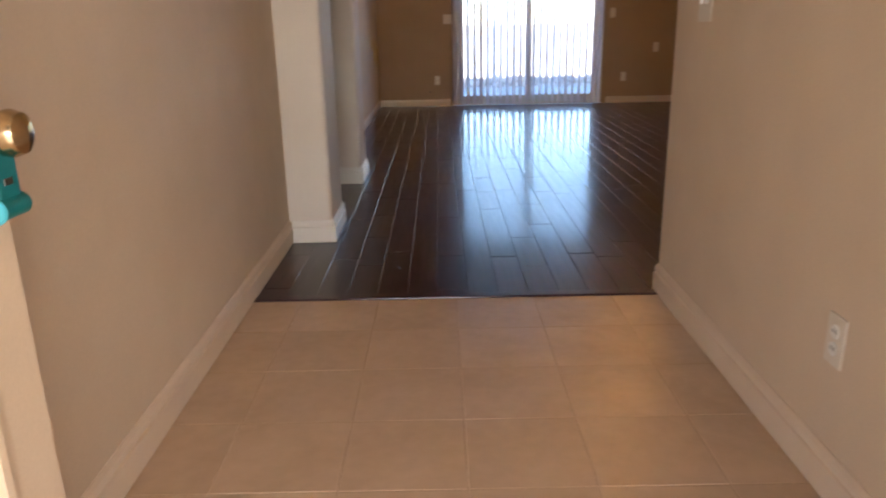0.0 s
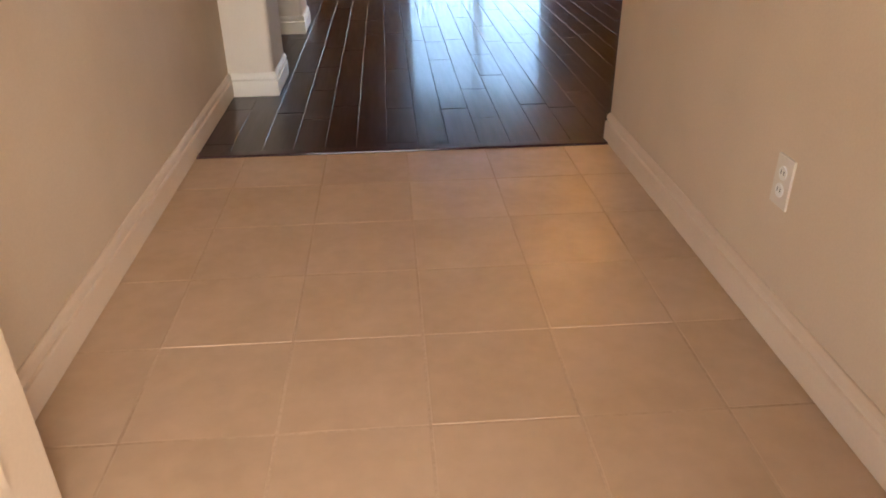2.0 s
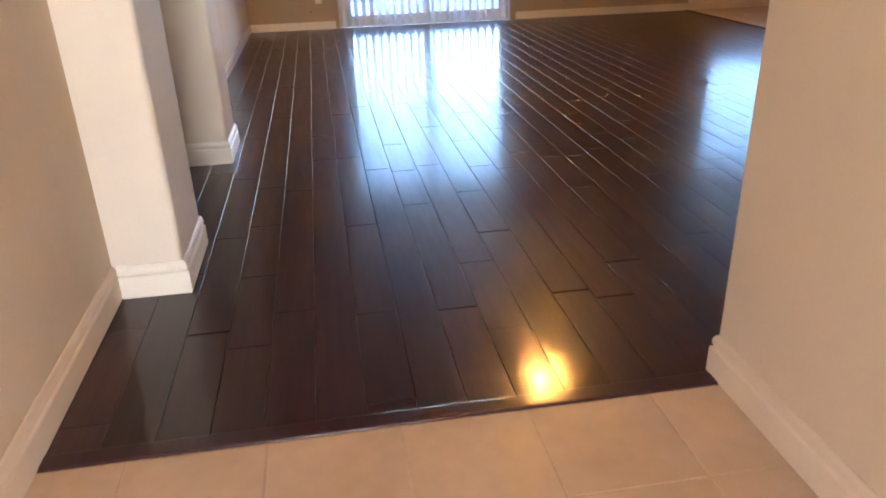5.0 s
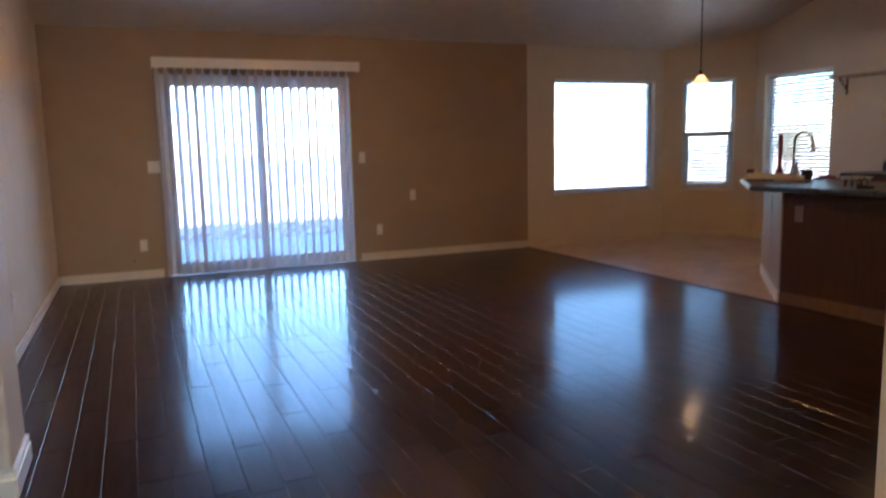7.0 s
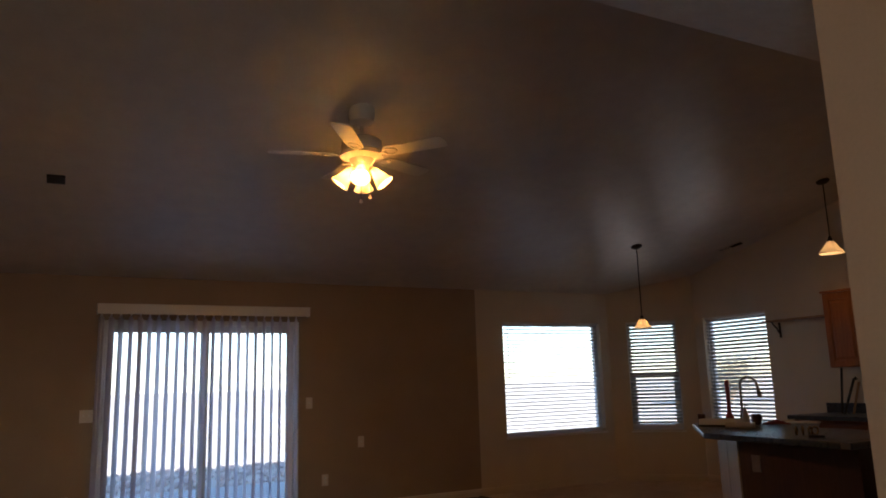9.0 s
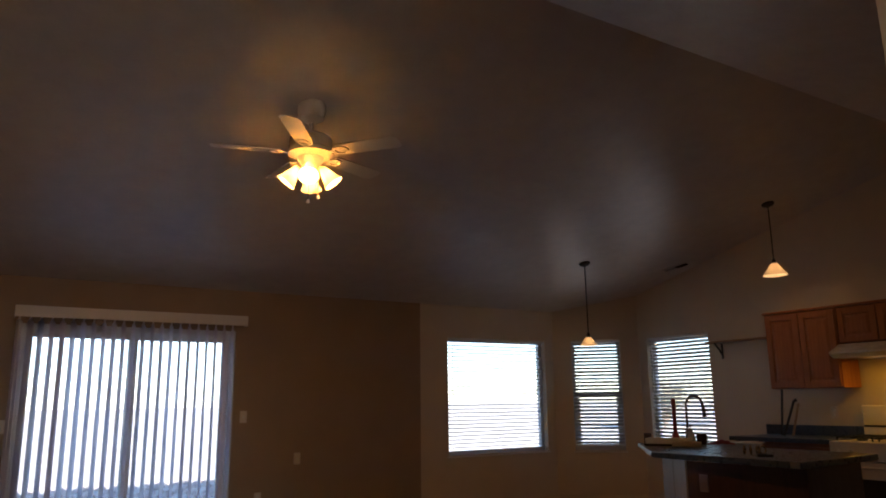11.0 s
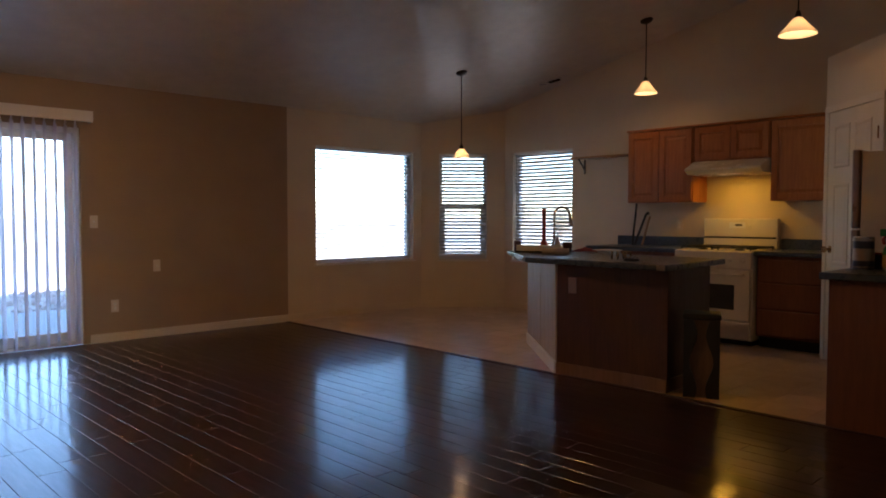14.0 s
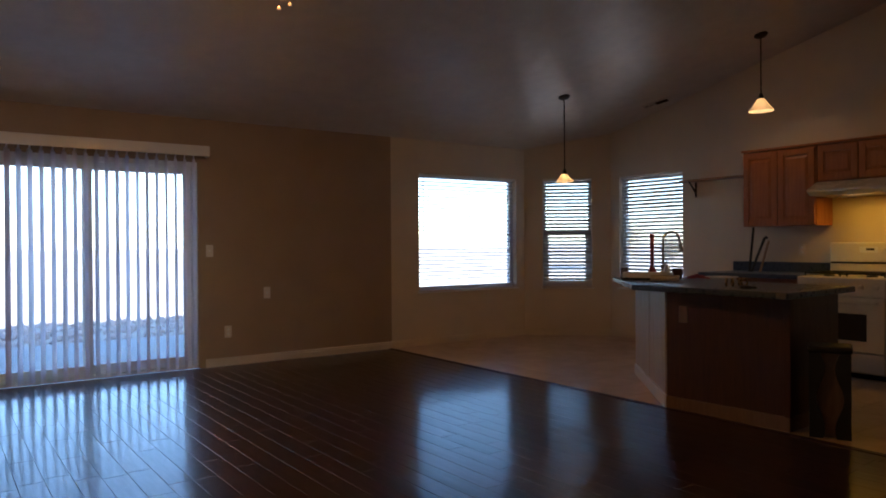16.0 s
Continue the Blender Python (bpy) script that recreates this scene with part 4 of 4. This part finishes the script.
vt = thing("ceiling_vent", on_ceiling(7.60, 5.375, -69), "white louvred air vent in the ceiling, one half coloured as in shade", "vent")
part("vent_frame", wall_boxes((-0.16, 0.16, -0.06, -0.045, -0.008, 0), (-0.16, 0.16, 0.045, 0.06, -0.008, 0), (-0.16, -0.14, -0.045, 0.045, -0.008, 0), (0.14, 0.16, -0.045, 0.045, -0.008, 0)), M_CEIL, vt)
# black sheet stands in for the dark inside the vent
part("shade_backing", boxm(-0.14, 0.14, -0.045, 0.045, -0.0015, 0), M_BLACK, vt)
for i in range(5):
    o = part("slat", boxm(-0.138, -0.002, -0.0085, 0.0085, -0.001, 0.001), M_CEIL, vt)
    o.matrix_basis = pose(0, -0.036 + 0.018 * i, -0.0055, 12, 0, 0)
    # same louvres, bronze here to put this half's shade into the colour
    o = part("slat", boxm(0.002, 0.138, -0.005, 0.005, -0.001, 0.001), M_BRONZE, vt)
    o.matrix_basis = pose(0, -0.036 + 0.018 * i, -0.006, 65, 0, 0)
sp = thing("ceiling_speaker", on_ceiling(0.53, 5.19), "small dark square grille on the ceiling", "speaker")
part("frame", boxm(-0.06, 0.06, -0.06, 0.06, -0.012, 0, 0.003), M_BRONZE, sp)
part("grille", boxm(-0.05, 0.05, -0.05, 0.05, -0.016, -0.011, 0.002), M_BLACK, sp)


# ---------------------------------------------------------------- things on the island
def put(name, x, y, z, label, category, turn=0, group=""):
    return thing(name, pose(x, y, z, 0, 0, turn), label, category, group)


Z0 = CT
f = put("kitchen_faucet", 5.97, 4.03, Z0, "brushed nickel gooseneck kitchen faucet on the island worktop", "faucet", -41)
part("base", lathe([(0, 0), (0.034, 0), (0.034, 0.008), (0.026, 0.02), (0.022, 0.07), (0.017, 0.115), (0, 0.116)], 24), M_STEEL, f, smooth=True)
arc = [(0, 0, 0.10), (0, 0, 0.28)] + [(0.07 - 0.07 * math.cos(t), 0, 0.32 + 0.078 * math.sin(t)) for t in np.linspace(0.0, 2.7, 10)]
part("spout", tube(arc, 0.0115, 14), M_STEEL, f, smooth=True)
end = Vector(arc[-1])
part("spray_head", tube([end, end + Vector((0.010, 0, -0.05)), end + Vector((0.020, 0, -0.115)), end + Vector((0.022, 0, -0.13))], [0.012, 0.014, 0.021, 0.020], 16), M_STEEL, f, smooth=True)
part("lever", tube([(0.0, -0.02, 0.06), (0.01, -0.055, 0.07), (0.02, -0.085, 0.085)], [0.009, 0.007, 0.006], 10), M_STEEL, f, smooth=True)

b = put("dish_brush_stand", 5.72, 3.95, Z0, "dark red dish brush upright in its holder", "dish brush")
part("holder", lathe([(0, 0), (0.042, 0), (0.045, 0.01), (0.040, 0.05), (0.026, 0.09), (0.020, 0.10), (0, 0.10)], 24), M_RED, b, smooth=True)
part("handle", tube([(0, 0, 0.09), (0, 0, 0.2), (0, 0, 0.37), (0, 0, 0.378)], [0.017, 0.0165, 0.019, 0.014], 14), M_RED, b, smooth=True)

c = put("soap_bottle", 5.93, 3.965, Z0, "white soap bottle beside the faucet", "soap bottle")
part("bottle", lathe([(0, 0), (0.034, 0), (0.036, 0.01), (0.030, 0.06), (0.016, 0.11), (0.012, 0.125), (0, 0.125)], 20), M_WHITE, c, smooth=True)
part("pump", tube([(0, 0, 0.12), (0, 0, 0.15), (0.03, 0, 0.152)], 0.005, 8), M_STEEL, c, smooth=True)
c = put("wooden_box", 5.61, 4.16, Z0, "small dark brown box at the worktop's end", "box", 45)
part("body", boxm(-0.045, 0.045, -0.03, 0.03, 0, 0.085, 0.004), M_PANEL, c)
part("lid", boxm(-0.047, 0.047, -0.032, 0.032, 0.0855, 0.092, 0.003), M_PANEL, c)
c = put("plastic_tray", 5.56, 3.87, Z0, "pale plastic tray with a dark base on the worktop", "tray", -62)
part("base", boxm(-0.20, 0.20, -0.07, 0.07, 0, 0.018, 0.006), M_BLACK, c)
for x0, x1, y0_, y1_ in ((-0.19, 0.19, -0.065, -0.060), (-0.19, 0.19, 0.060, 0.065), (-0.19, -0.185, -0.06, 0.06), (0.185, 0.19, -0.06, 0.06)):
    part("tray_wall", boxm(x0, x1, y0_, y1_, 0.018, 0.062), M_WHITE, c)
part("liner", boxm(-0.184, 0.184, -0.059, 0.059, 0.0181, 0.022), M_WHITE, c)
part("sponge", boxm(-0.15, -0.04, -0.035, 0.035, 0.022, 0.058, 0.008), M_TANW, c)
part("scrub_pad", boxm(0.02, 0.12, -0.03, 0.03, 0.022, 0.05, 0.008), M_CARD, c)
c = put("drying_mat", 5.47, 3.63, Z0, "rolled dark grey drying mat on the worktop", "mat", -60)
part("roll", tube([(-0.11, 0, 0.024), (0.11, 0, 0.024)], 0.024, 18), M_FRIDGE, c, smooth=True)
part("core", tube([(-0.112, 0, 0.024), (0.112, 0, 0.024)], 0.010, 12), M_BLACK, c)
c = put("brown_mug", 5.91, 3.84, Z0, "brown ceramic mug near the faucet", "mug")
part("body", lathe([(0, 0), (0.034, 0), (0.040, 0.01), (0.042, 0.085), (0.038, 0.085), (0.036, 0.012), (0, 0.010)], 24), M_PANEL, c, smooth=True)
part("handle", tube([(0.040, 0, 0.07), (0.065, 0, 0.065), (0.068, 0, 0.035), (0.040, 0, 0.02)], 0.006, 8), M_PANEL, c, smooth=True)


def crumpled(w, d, h, seed, n=14):
    bm = bmesh.new()
    g = [[bm.verts.new(((i / n - 0.5) * w, (j / n - 0.5) * d, max(0.002, h * (0.45 + 0.9 * noise.noise((i * 0.33 + seed, j * 0.33, seed))) * math.sin(math.pi * min(max(i / n, 0.05), 0.95)) * math.sin(math.pi * min(max(j / n, 0.05), 0.95)))))
          for j in range(n + 1)] for i in range(n + 1)]
    for i in range(n):
        for j in range(n):
            bm.faces.new((g[i][j], g[i + 1][j], g[i + 1][j + 1], g[i][j + 1]))
    bmesh.ops.solidify(bm, geom=list(bm.faces), thickness=0.002)
    return bm


M_CLOTH = mat("red_cloth", (0.42, 0.10, 0.09), (0.34, 0.07, 0.065), 0.9, bump=0.4, fine=300)
cl = tagged(part("dish_cloth", crumpled(0.22, 0.13, 0.055, 3.1), M_CLOTH, smooth=True), "crumpled faded red dish cloth on the worktop", "cloth")
cl.matrix_world = pose(6.0, 3.72, Z0 + 0.001, 0, 0, -50)
c = put("paper_stack", 6.22, 3.69, Z0, "loose white papers on the worktop", "paper", -35)
for i in range(3):
    o = part("sheet", boxm(-0.14, 0.14, -0.10, 0.10, 0.001 + i * 0.004, 0.004 + i * 0.004), M_WHITE, c)
    o.matrix_basis = pose(0.01 * i, 0, 0, 0, 0, 7 * i)
c = put("curtain_rings", 5.20, 2.85, Z0, "small heap of gold metal rings on the worktop", "rings", -52)
for i, (dx, dy, tl) in enumerate(((-0.055, 0, 78), (-0.015, 0.01, 95), (0.03, -0.005, 70), (0.06, 0.01, 40))):
    pts = [(0.026 * math.cos(t), 0, 0.026 * math.sin(t)) for t in np.linspace(0, 2 * math.pi, 19)]
    o = part("ring", tube(pts, 0.006, 8), M_BRASS, c, smooth=True)
    o.matrix_basis = pose(dx, dy, 0.031, 0, 0, tl)
c = put("black_pouch", 5.08, 2.68, Z0, "flat black pouch on the worktop", "pouch", -50)
part("body", boxm(-0.05, 0.05, -0.03, 0.03, 0, 0.016, 0.007), M_BLACK, c)
part("flap", boxm(-0.05, 0.012, -0.031, 0.031, 0.0162, 0.02, 0.002), M_BLACK, c)

# ---------------------------------------------------------------- things by the stove and refrigerator
c = put("folded_stand", 7.60, 4.15, Z0, "folded black metal stand leaning beside the stove", "stand")
part("rod", tube([(0.0, 0.07, 0.002), (0, 0.02, 0.455)], 0.011, 10), M_BLACK, c)
part("rod", tube([(0.0, 0.045, 0.002), (0, -0.095, 0.34), (0.0, -0.115, 0.355), (0.0, -0.125, 0.335)], 0.012, 10), M_BLACK, c, smooth=True)
part("stick", tube([(0.03, -0.03, 0.002), (0.03, -0.125, 0.315)], 0.011, 10), M_TANW, c, "pale wooden stick")

c = put("storage_canister", 5.42, 1.33, Z0, "dark blue canister with a pale metal lid", "canister")
part("body", lathe([(0, 0), (0.054, 0), (0.056, 0.004), (0.056, 0.165), (0, 0.165)], 28), M_BLUE, c, smooth=True)
part("band", lathe([(0.0565, 0.006), (0.0575, 0.008), (0.0575, 0.016), (0.0565, 0.018)], 28), M_STEEL, c, smooth=True)
part("lid", lathe([(0, 0.165), (0.058, 0.165), (0.058, 0.186), (0.05, 0.192), (0, 0.192)], 28), M_STEEL, c, smooth=True)
part("label_panel", lathe([(0.0566, 0.05), (0.0572, 0.052), (0.0572, 0.12), (0.0566, 0.122)], 28), M_FRIDGED, c, "faded dark label")


def spray(x, y, body, top, label, s=1.0, turn=100):
    c = put("spray_bottle", x, y, Z0, label, "spray bottle", turn, "cleaning bottles")
    part("bottle", lathe([(0, 0), (0.042 * s, 0), (0.046 * s, 0.01), (0.046 * s, 0.09 * s), (0.040 * s, 0.12 * s), (0.018 * s, 0.15 * s), (0.015 * s, 0.165 * s), (0, 0.165 * s)], 24), body, c, smooth=True)
    part("shoulder", lathe([(0.0470 * s, 0.086 * s), (0.0468 * s, 0.092 * s), (0.0408 * s, 0.121 * s), (0.019 * s, 0.151 * s), (0.016 * s, 0.16 * s)], 24), top, c, smooth=True)
    part("collar", lathe([(0, 0.16 * s), (0.02 * s, 0.16 * s), (0.019 * s, 0.185 * s), (0, 0.185 * s)], 18), top, c, smooth=True)
    part("trigger_head", boxm(-0.02 * s, 0.06 * s, -0.013 * s, 0.013 * s, 0.185 * s, 0.225 * s, 0.006), top, c)
    part("trigger", tube([(0.035 * s, 0, 0.19 * s), (0.045 * s, 0, 0.165 * s), (0.038 * s, 0, 0.14 * s)], 0.009 * s, 8), M_RED if s > 1 else top, c, smooth=True)
    part("label_panel", lathe([(0.0464 * s, 0.02), (0.047 * s, 0.022), (0.047 * s, 0.08 * s), (0.0464 * s, 0.082 * s)], 24), M_TANW if s > 1 else M_BLACK, c)
    return c


spray(5.40, 1.175, M_BOTTLE, M_GREEN, "clear spray bottle with a green trigger head", 1.06)
spray(5.46, 1.06, M_BLACK, M_GREEN, "dark spray bottle with a green trigger head", 1.0, 60)
c = put("snack_tin", 5.50, 1.26, Z0, "small black tin with red marks", "tin")
part("body", lathe([(0, 0), (0.036, 0), (0.038, 0.006), (0.038, 0.085), (0, 0.085)], 24), M_BLACK, c, smooth=True)
part("lid", lathe([(0, 0.085), (0.039, 0.085), (0.038, 0.098), (0, 0.099)], 24), M_RED, c, smooth=True)
c = put("red_jug", 5.44, 0.93, Z0, "red plastic jug near the back of the worktop", "jug")
part("body", lathe([(0, 0), (0.05, 0), (0.052, 0.01), (0.052, 0.14), (0.02, 0.20), (0.018, 0.225), (0, 0.225)], 24), M_RED, c, smooth=True)
part("cap", lathe([(0, 0.22), (0.021, 0.22), (0.02, 0.245), (0, 0.246)], 18), M_WHITE, c, smooth=True)

# ---------------------------------------------------------------- stool at the island's end
s = put("carved_stool", 5.21, 2.222, 0, "dark carved wooden stool with a tan middle board", "stool", -64)
part("seat", boxm(-0.12, 0.12, -0.12, 0.12, 0.51, 0.55, 0.014), M_BLACK, s)


def wavy(x0, sgn):
    pts_o = [(x0, z) for z in np.linspace(0, 0.51, 9)]
    pts_i = [(x0 + sgn * (0.062 + 0.024 * math.sin(z * 17.5 + 0.6)), z) for z in np.linspace(0.51, 0, 17)]
    bm = bmesh.new()
    pts = pts_o + pts_i
    fr_ = [bm.verts.new((x, -0.11, z)) for x, z in pts]
    bk = [bm.verts.new((x, 0.11, z)) for x, z in pts]
    bm.faces.new(fr_)
    bm.faces.new(bk[::-1])
    for i in range(len(pts)):
        j = (i + 1) % len(pts)
        bm.faces.new((fr_[i], fr_[j], bk[j], bk[i]))
    return bm


part("leg", wavy(-0.112, 1), M_BLACK, s)
part("leg", wavy(0.112, -1), M_BLACK, s)
part("middle_board", boxm(-0.075, 0.075, -0.075, -0.05, 0.0, 0.509, 0.003), M_BROWNW, s, "tan wooden board")


# ---------------------------------------------------------------- outdoors
def ground():
    bm = bmesh.new()
    n, ext = 40, 400.0
    g = [[bm.verts.new((4 + math.copysign(abs(u) ** 2.2, u) * ext, 4 + math.copysign(abs(v) ** 2.2, v) * ext, -0.17)) for u in np.linspace(-1, 1, n)] for v in np.linspace(-1, 1, n)]
    for j in range(n - 1):
        for i in range(n - 1):
            bm.faces.new((g[j][i], g[j][i + 1], g[j + 1][i + 1], g[j + 1][i]))
    return bm


struct("ground", ground(), M_SAND, "pale sandy desert ground in sunlight", "ground")
struct("patio", boxm(-0.5, 6.2, YN + T + 0.004, 10.3, -0.165, -0.05, 0.01), M_CONC, "grey concrete patio slab outside the sliding door", "patio")
struct("porch", boxm(-1.2, 2.6, -5.2, -2.84, -0.165, -0.03, 0.01), M_CONC, "concrete porch slab before the front door", "porch")


def rocks(n, x0, x1, y0, y1, seed):
    r = random.Random(seed)
    bm = bmesh.new()
    for _ in range(n):
        s = r.uniform(0.03, 0.09)
        m = Matrix.Translation((r.uniform(x0, x1), r.uniform(y0, y1), -0.165 + s * 0.25)) @ Euler((r.random() * 6, r.random() * 6, r.random() * 6)).to_matrix().to_4x4() @ Matrix.Diagonal((s, s * r.uniform(0.6, 1), s * r.uniform(0.5, 0.8), 1))
        bmesh.ops.create_icosphere(bm, subdivisions=1, radius=1.0, matrix=m)
    return bm


tagged(part("gravel_rocks", rocks(1300, -3, 9, 10.45, 14.2, 5), M_ROCK), "brown landscape rocks along the patio edge", "rocks", kind="stuff")


def shrub(x, y, h, seed):
    r = random.Random(seed)
    t = thing("shrub", pose(x, y, -0.17), "dry desert shrub with sparse grey-green leaves", "shrub", "yard shrubs")
    bm = bmesh.new()
    tips = []
    for i in range(9):
        a_ = r.random() * 6.28
        sp_ = r.uniform(0.15, 0.55) * h
        p0 = Vector((0, 0, 0))
        p1 = Vector((math.cos(a_) * sp_ * 0.4, math.sin(a_) * sp_ * 0.4, h * 0.45))
        p2 = Vector((math.cos(a_) * sp_, math.sin(a_) * sp_, h * r.uniform(0.75, 1.0)))
        tube([p0, p1, p2], [0.025 * h, 0.016 * h, 0.005 * h], 6, bm)
        tips += [p1.lerp(p2, k / 6) for k in range(7)]
    part("trunk", bm, M_BARK, t)
    bm = bmesh.new()
    for p in tips:
        for _ in range(60):
            c = p + Vector((r.gauss(0, 0.15), r.gauss(0, 0.15), r.gauss(0, 0.13))) * h
            d = Vector((r.gauss(0, 1), r.gauss(0, 1), r.gauss(0, 1))).normalized() * 0.035 * h
            s_ = d.orthogonal().normalized() * 0.014 * h
            bm.faces.new([bm.verts.new(c - d), bm.verts.new(c + s_), bm.verts.new(c + d), bm.verts.new(c - s_)])
    part("crown", bm, M_LEAF, t)


for i, (x, y, h) in enumerate(((30.0, 25.5, 2.2), (36.0, 26.5, 1.6))):
    shrub(x, y, h, 20 + i)


# ---------------------------------------------------------------- floor boards and tiles
def chamfered(w, l, h=0.016, c=0.003):
    """A tile with eased edges."""
    bm = bmesh.new()
    steps = [(0, 0, -h), (0, 0, -c), (c, c, 0)]
    rings = [[bm.verts.new((x, y, z)) for x, y in ((a_, b_), (w - a_, b_), (w - a_, l - b_), (a_, l - b_))] for a_, b_, z in steps]
    for p, q in zip(rings, rings[1:]):
        for i in range(4):
            bm.faces.new((p[i], p[(i + 1) % 4], q[(i + 1) % 4], q[i]))
    bm.faces.new(rings[-1])
    return bm


def board(w, l, seed, h=0.016, c=0.0015, crown=0.0004):
    """A hand-scraped floor board: eased edges, a slightly crowned face and low waves along it."""
    r_ = random.Random(seed)
    bm = bmesh.new()
    k = 6
    across = [(0, -h), (0, -c)] + [(0.75 * c + (w - 1.5 * c) * i / k, -crown * (2 * i / k - 1) ** 2) for i in range(k + 1)] + [(w, -c), (w, -h)]
    m_ = max(2, round(l / 0.13))
    along = [0.0, c] + [c + (l - 2 * c) * i / m_ for i in range(1, m_)] + [l - c, l]
    rows = []
    for j, yy in enumerate(along):
        end = j in (0, len(along) - 1)
        wave = 0.0 if j < 2 or j > len(along) - 3 else r_.uniform(-0.00007, 0.00007)
        rows.append([bm.verts.new((xx, yy, zz if zz <= -c else (-c - 0.0002 if end else zz + wave))) for xx, zz in across])
    for p, q in zip(rows, rows[1:]):
        for i in range(len(across) - 1):
            bm.faces.new((p[i], p[i + 1], q[i + 1], q[i]))
    bm.faces.new(rows[0][::-1])
    bm.faces.new(rows[-1])
    return bm


wood = tagged(part("wood_floor", boxm(-1.5, 5.0, 0.0, YN, -0.018, -0.0165), M_SUB), "glossy dark hand-scraped hardwood floor", "floor", kind="structure")
tilef = tagged(part("tile_floor", boxm(HL, HX, -2.62, 0.0, -0.0175, -0.0162), M_GROUT), "beige ceramic tiles of the entry hall", "floor", kind="structure")
tilek = tagged(part("kitchen_tile_floor", boxm(5.02, XE, 0.71, YN, -0.0175, -0.0162), M_GROUT), "beige ceramic tiles of kitchen and nook", "floor", kind="structure")
PW = 0.122
rp = random.Random(11)
planks = []
x = 0.356 - 15 * PW
while x < 4.99:
    w = min(PW, 5.0 - x)
    y = 0.045 - rp.uniform(0, 0.9)
    while y < YN:
        l = rp.choice((0.45, 0.7, 0.9, 1.1, 1.3))
        ya, yb = max(y, 0.045), min(y + l, YN)
        if yb - ya > 0.04 and not (x + w < -0.04 and (yb < 1.18 or ya > 2.56)) and not (x > HX and x < 4.2 and yb < 0.1):
            planks.append((x, ya, w, yb - ya))
        y += l
    x += PW
lengths = {}
rest = bmesh.new()
count = 0
near = sorted(planks, key=lambda p: (p[0] - 1.6) ** 2 + (p[1] - 2.6) ** 2)
for k, (x, y, w, l) in enumerate(near):
    if k < 300:
        key = (round(w, 3), round(l, 2))
        if key not in lengths:
            lengths[key] = part("plank", board(w - 0.0009, key[1] - 0.0009, k), M_WOOD, wood, smooth=True)
            o = lengths[key]
        else:
            o = new("plank", lengths[key].data)
            o.parent = wood
        o.location = (x, y, 0)
        o.rotation_euler = (0, radians(rp.uniform(-0.085, 0.085)), 0)
    else:
        lo = board(w - 0.0009, l - 0.0009, k)
        off = Vector((x, y, 0))
        tip = math.tan(radians(rp.uniform(-0.085, 0.085)))
        mp_ = {v: rest.verts.new(v.co + off - Vector((0, 0, v.co.x * tip))) for v in lo.verts}
        for f in lo.faces:
            rest.faces.new([mp_[v] for v in f.verts])
        lo.free()
tagged(part("far_planks", rest, M_WOOD, wood, smooth=True), kind="stuff")
tr1 = tagged(part("transition_strip", boxm(HL, HX, -0.006, 0.046, -0.016, 0.007, 0.005), M_WOOD), "dark wooden threshold strip between tile and boards", "trim", kind="structure")
tr2 = tagged(part("transition_strip", boxm(4.985, 5.03, 0.79, YN - 0.016, -0.016, 0.007, 0.005), M_WOOD), "dark wooden threshold strip along the kitchen tiles", "trim", kind="structure")


def lay(parent, x0, x1, y0, y1, stepx, step, ox, oy):
    made = {}
    gap = 0.0045
    i0 = math.floor((x0 - ox) / stepx)
    j0 = math.floor((y0 - oy) / step)
    x = ox + i0 * stepx
    while x < x1:
        y = oy + j0 * step
        while y < y1:
            xa, xb, ya, yb = max(x, x0), min(x + stepx, x1), max(y, y0), min(y + step, y1)
            w, l = round(xb - xa - gap, 3), round(yb - ya - gap, 3)
            if w > 0.02 and l > 0.02:
                if (w, l) not in made:
                    made[(w, l)] = o = part("tile", chamfered(w, l, 0.0155, 0.0013), M_TILE, parent)
                else:
                    o = new("tile", made[(w, l)].data)
                    o.parent = parent
                o.location = (xa + gap / 2, ya + gap / 2, rp.uniform(-0.0006, 0.0006))
            y += step
        x += stepx


lay(tilef, HL, HX, -2.62, -0.008, 0.305, 0.311, -0.12, 0.008)
lay(tilek, 5.032, XE, 0.79, YN, 0.312, 0.312, 5.032, 0.9)
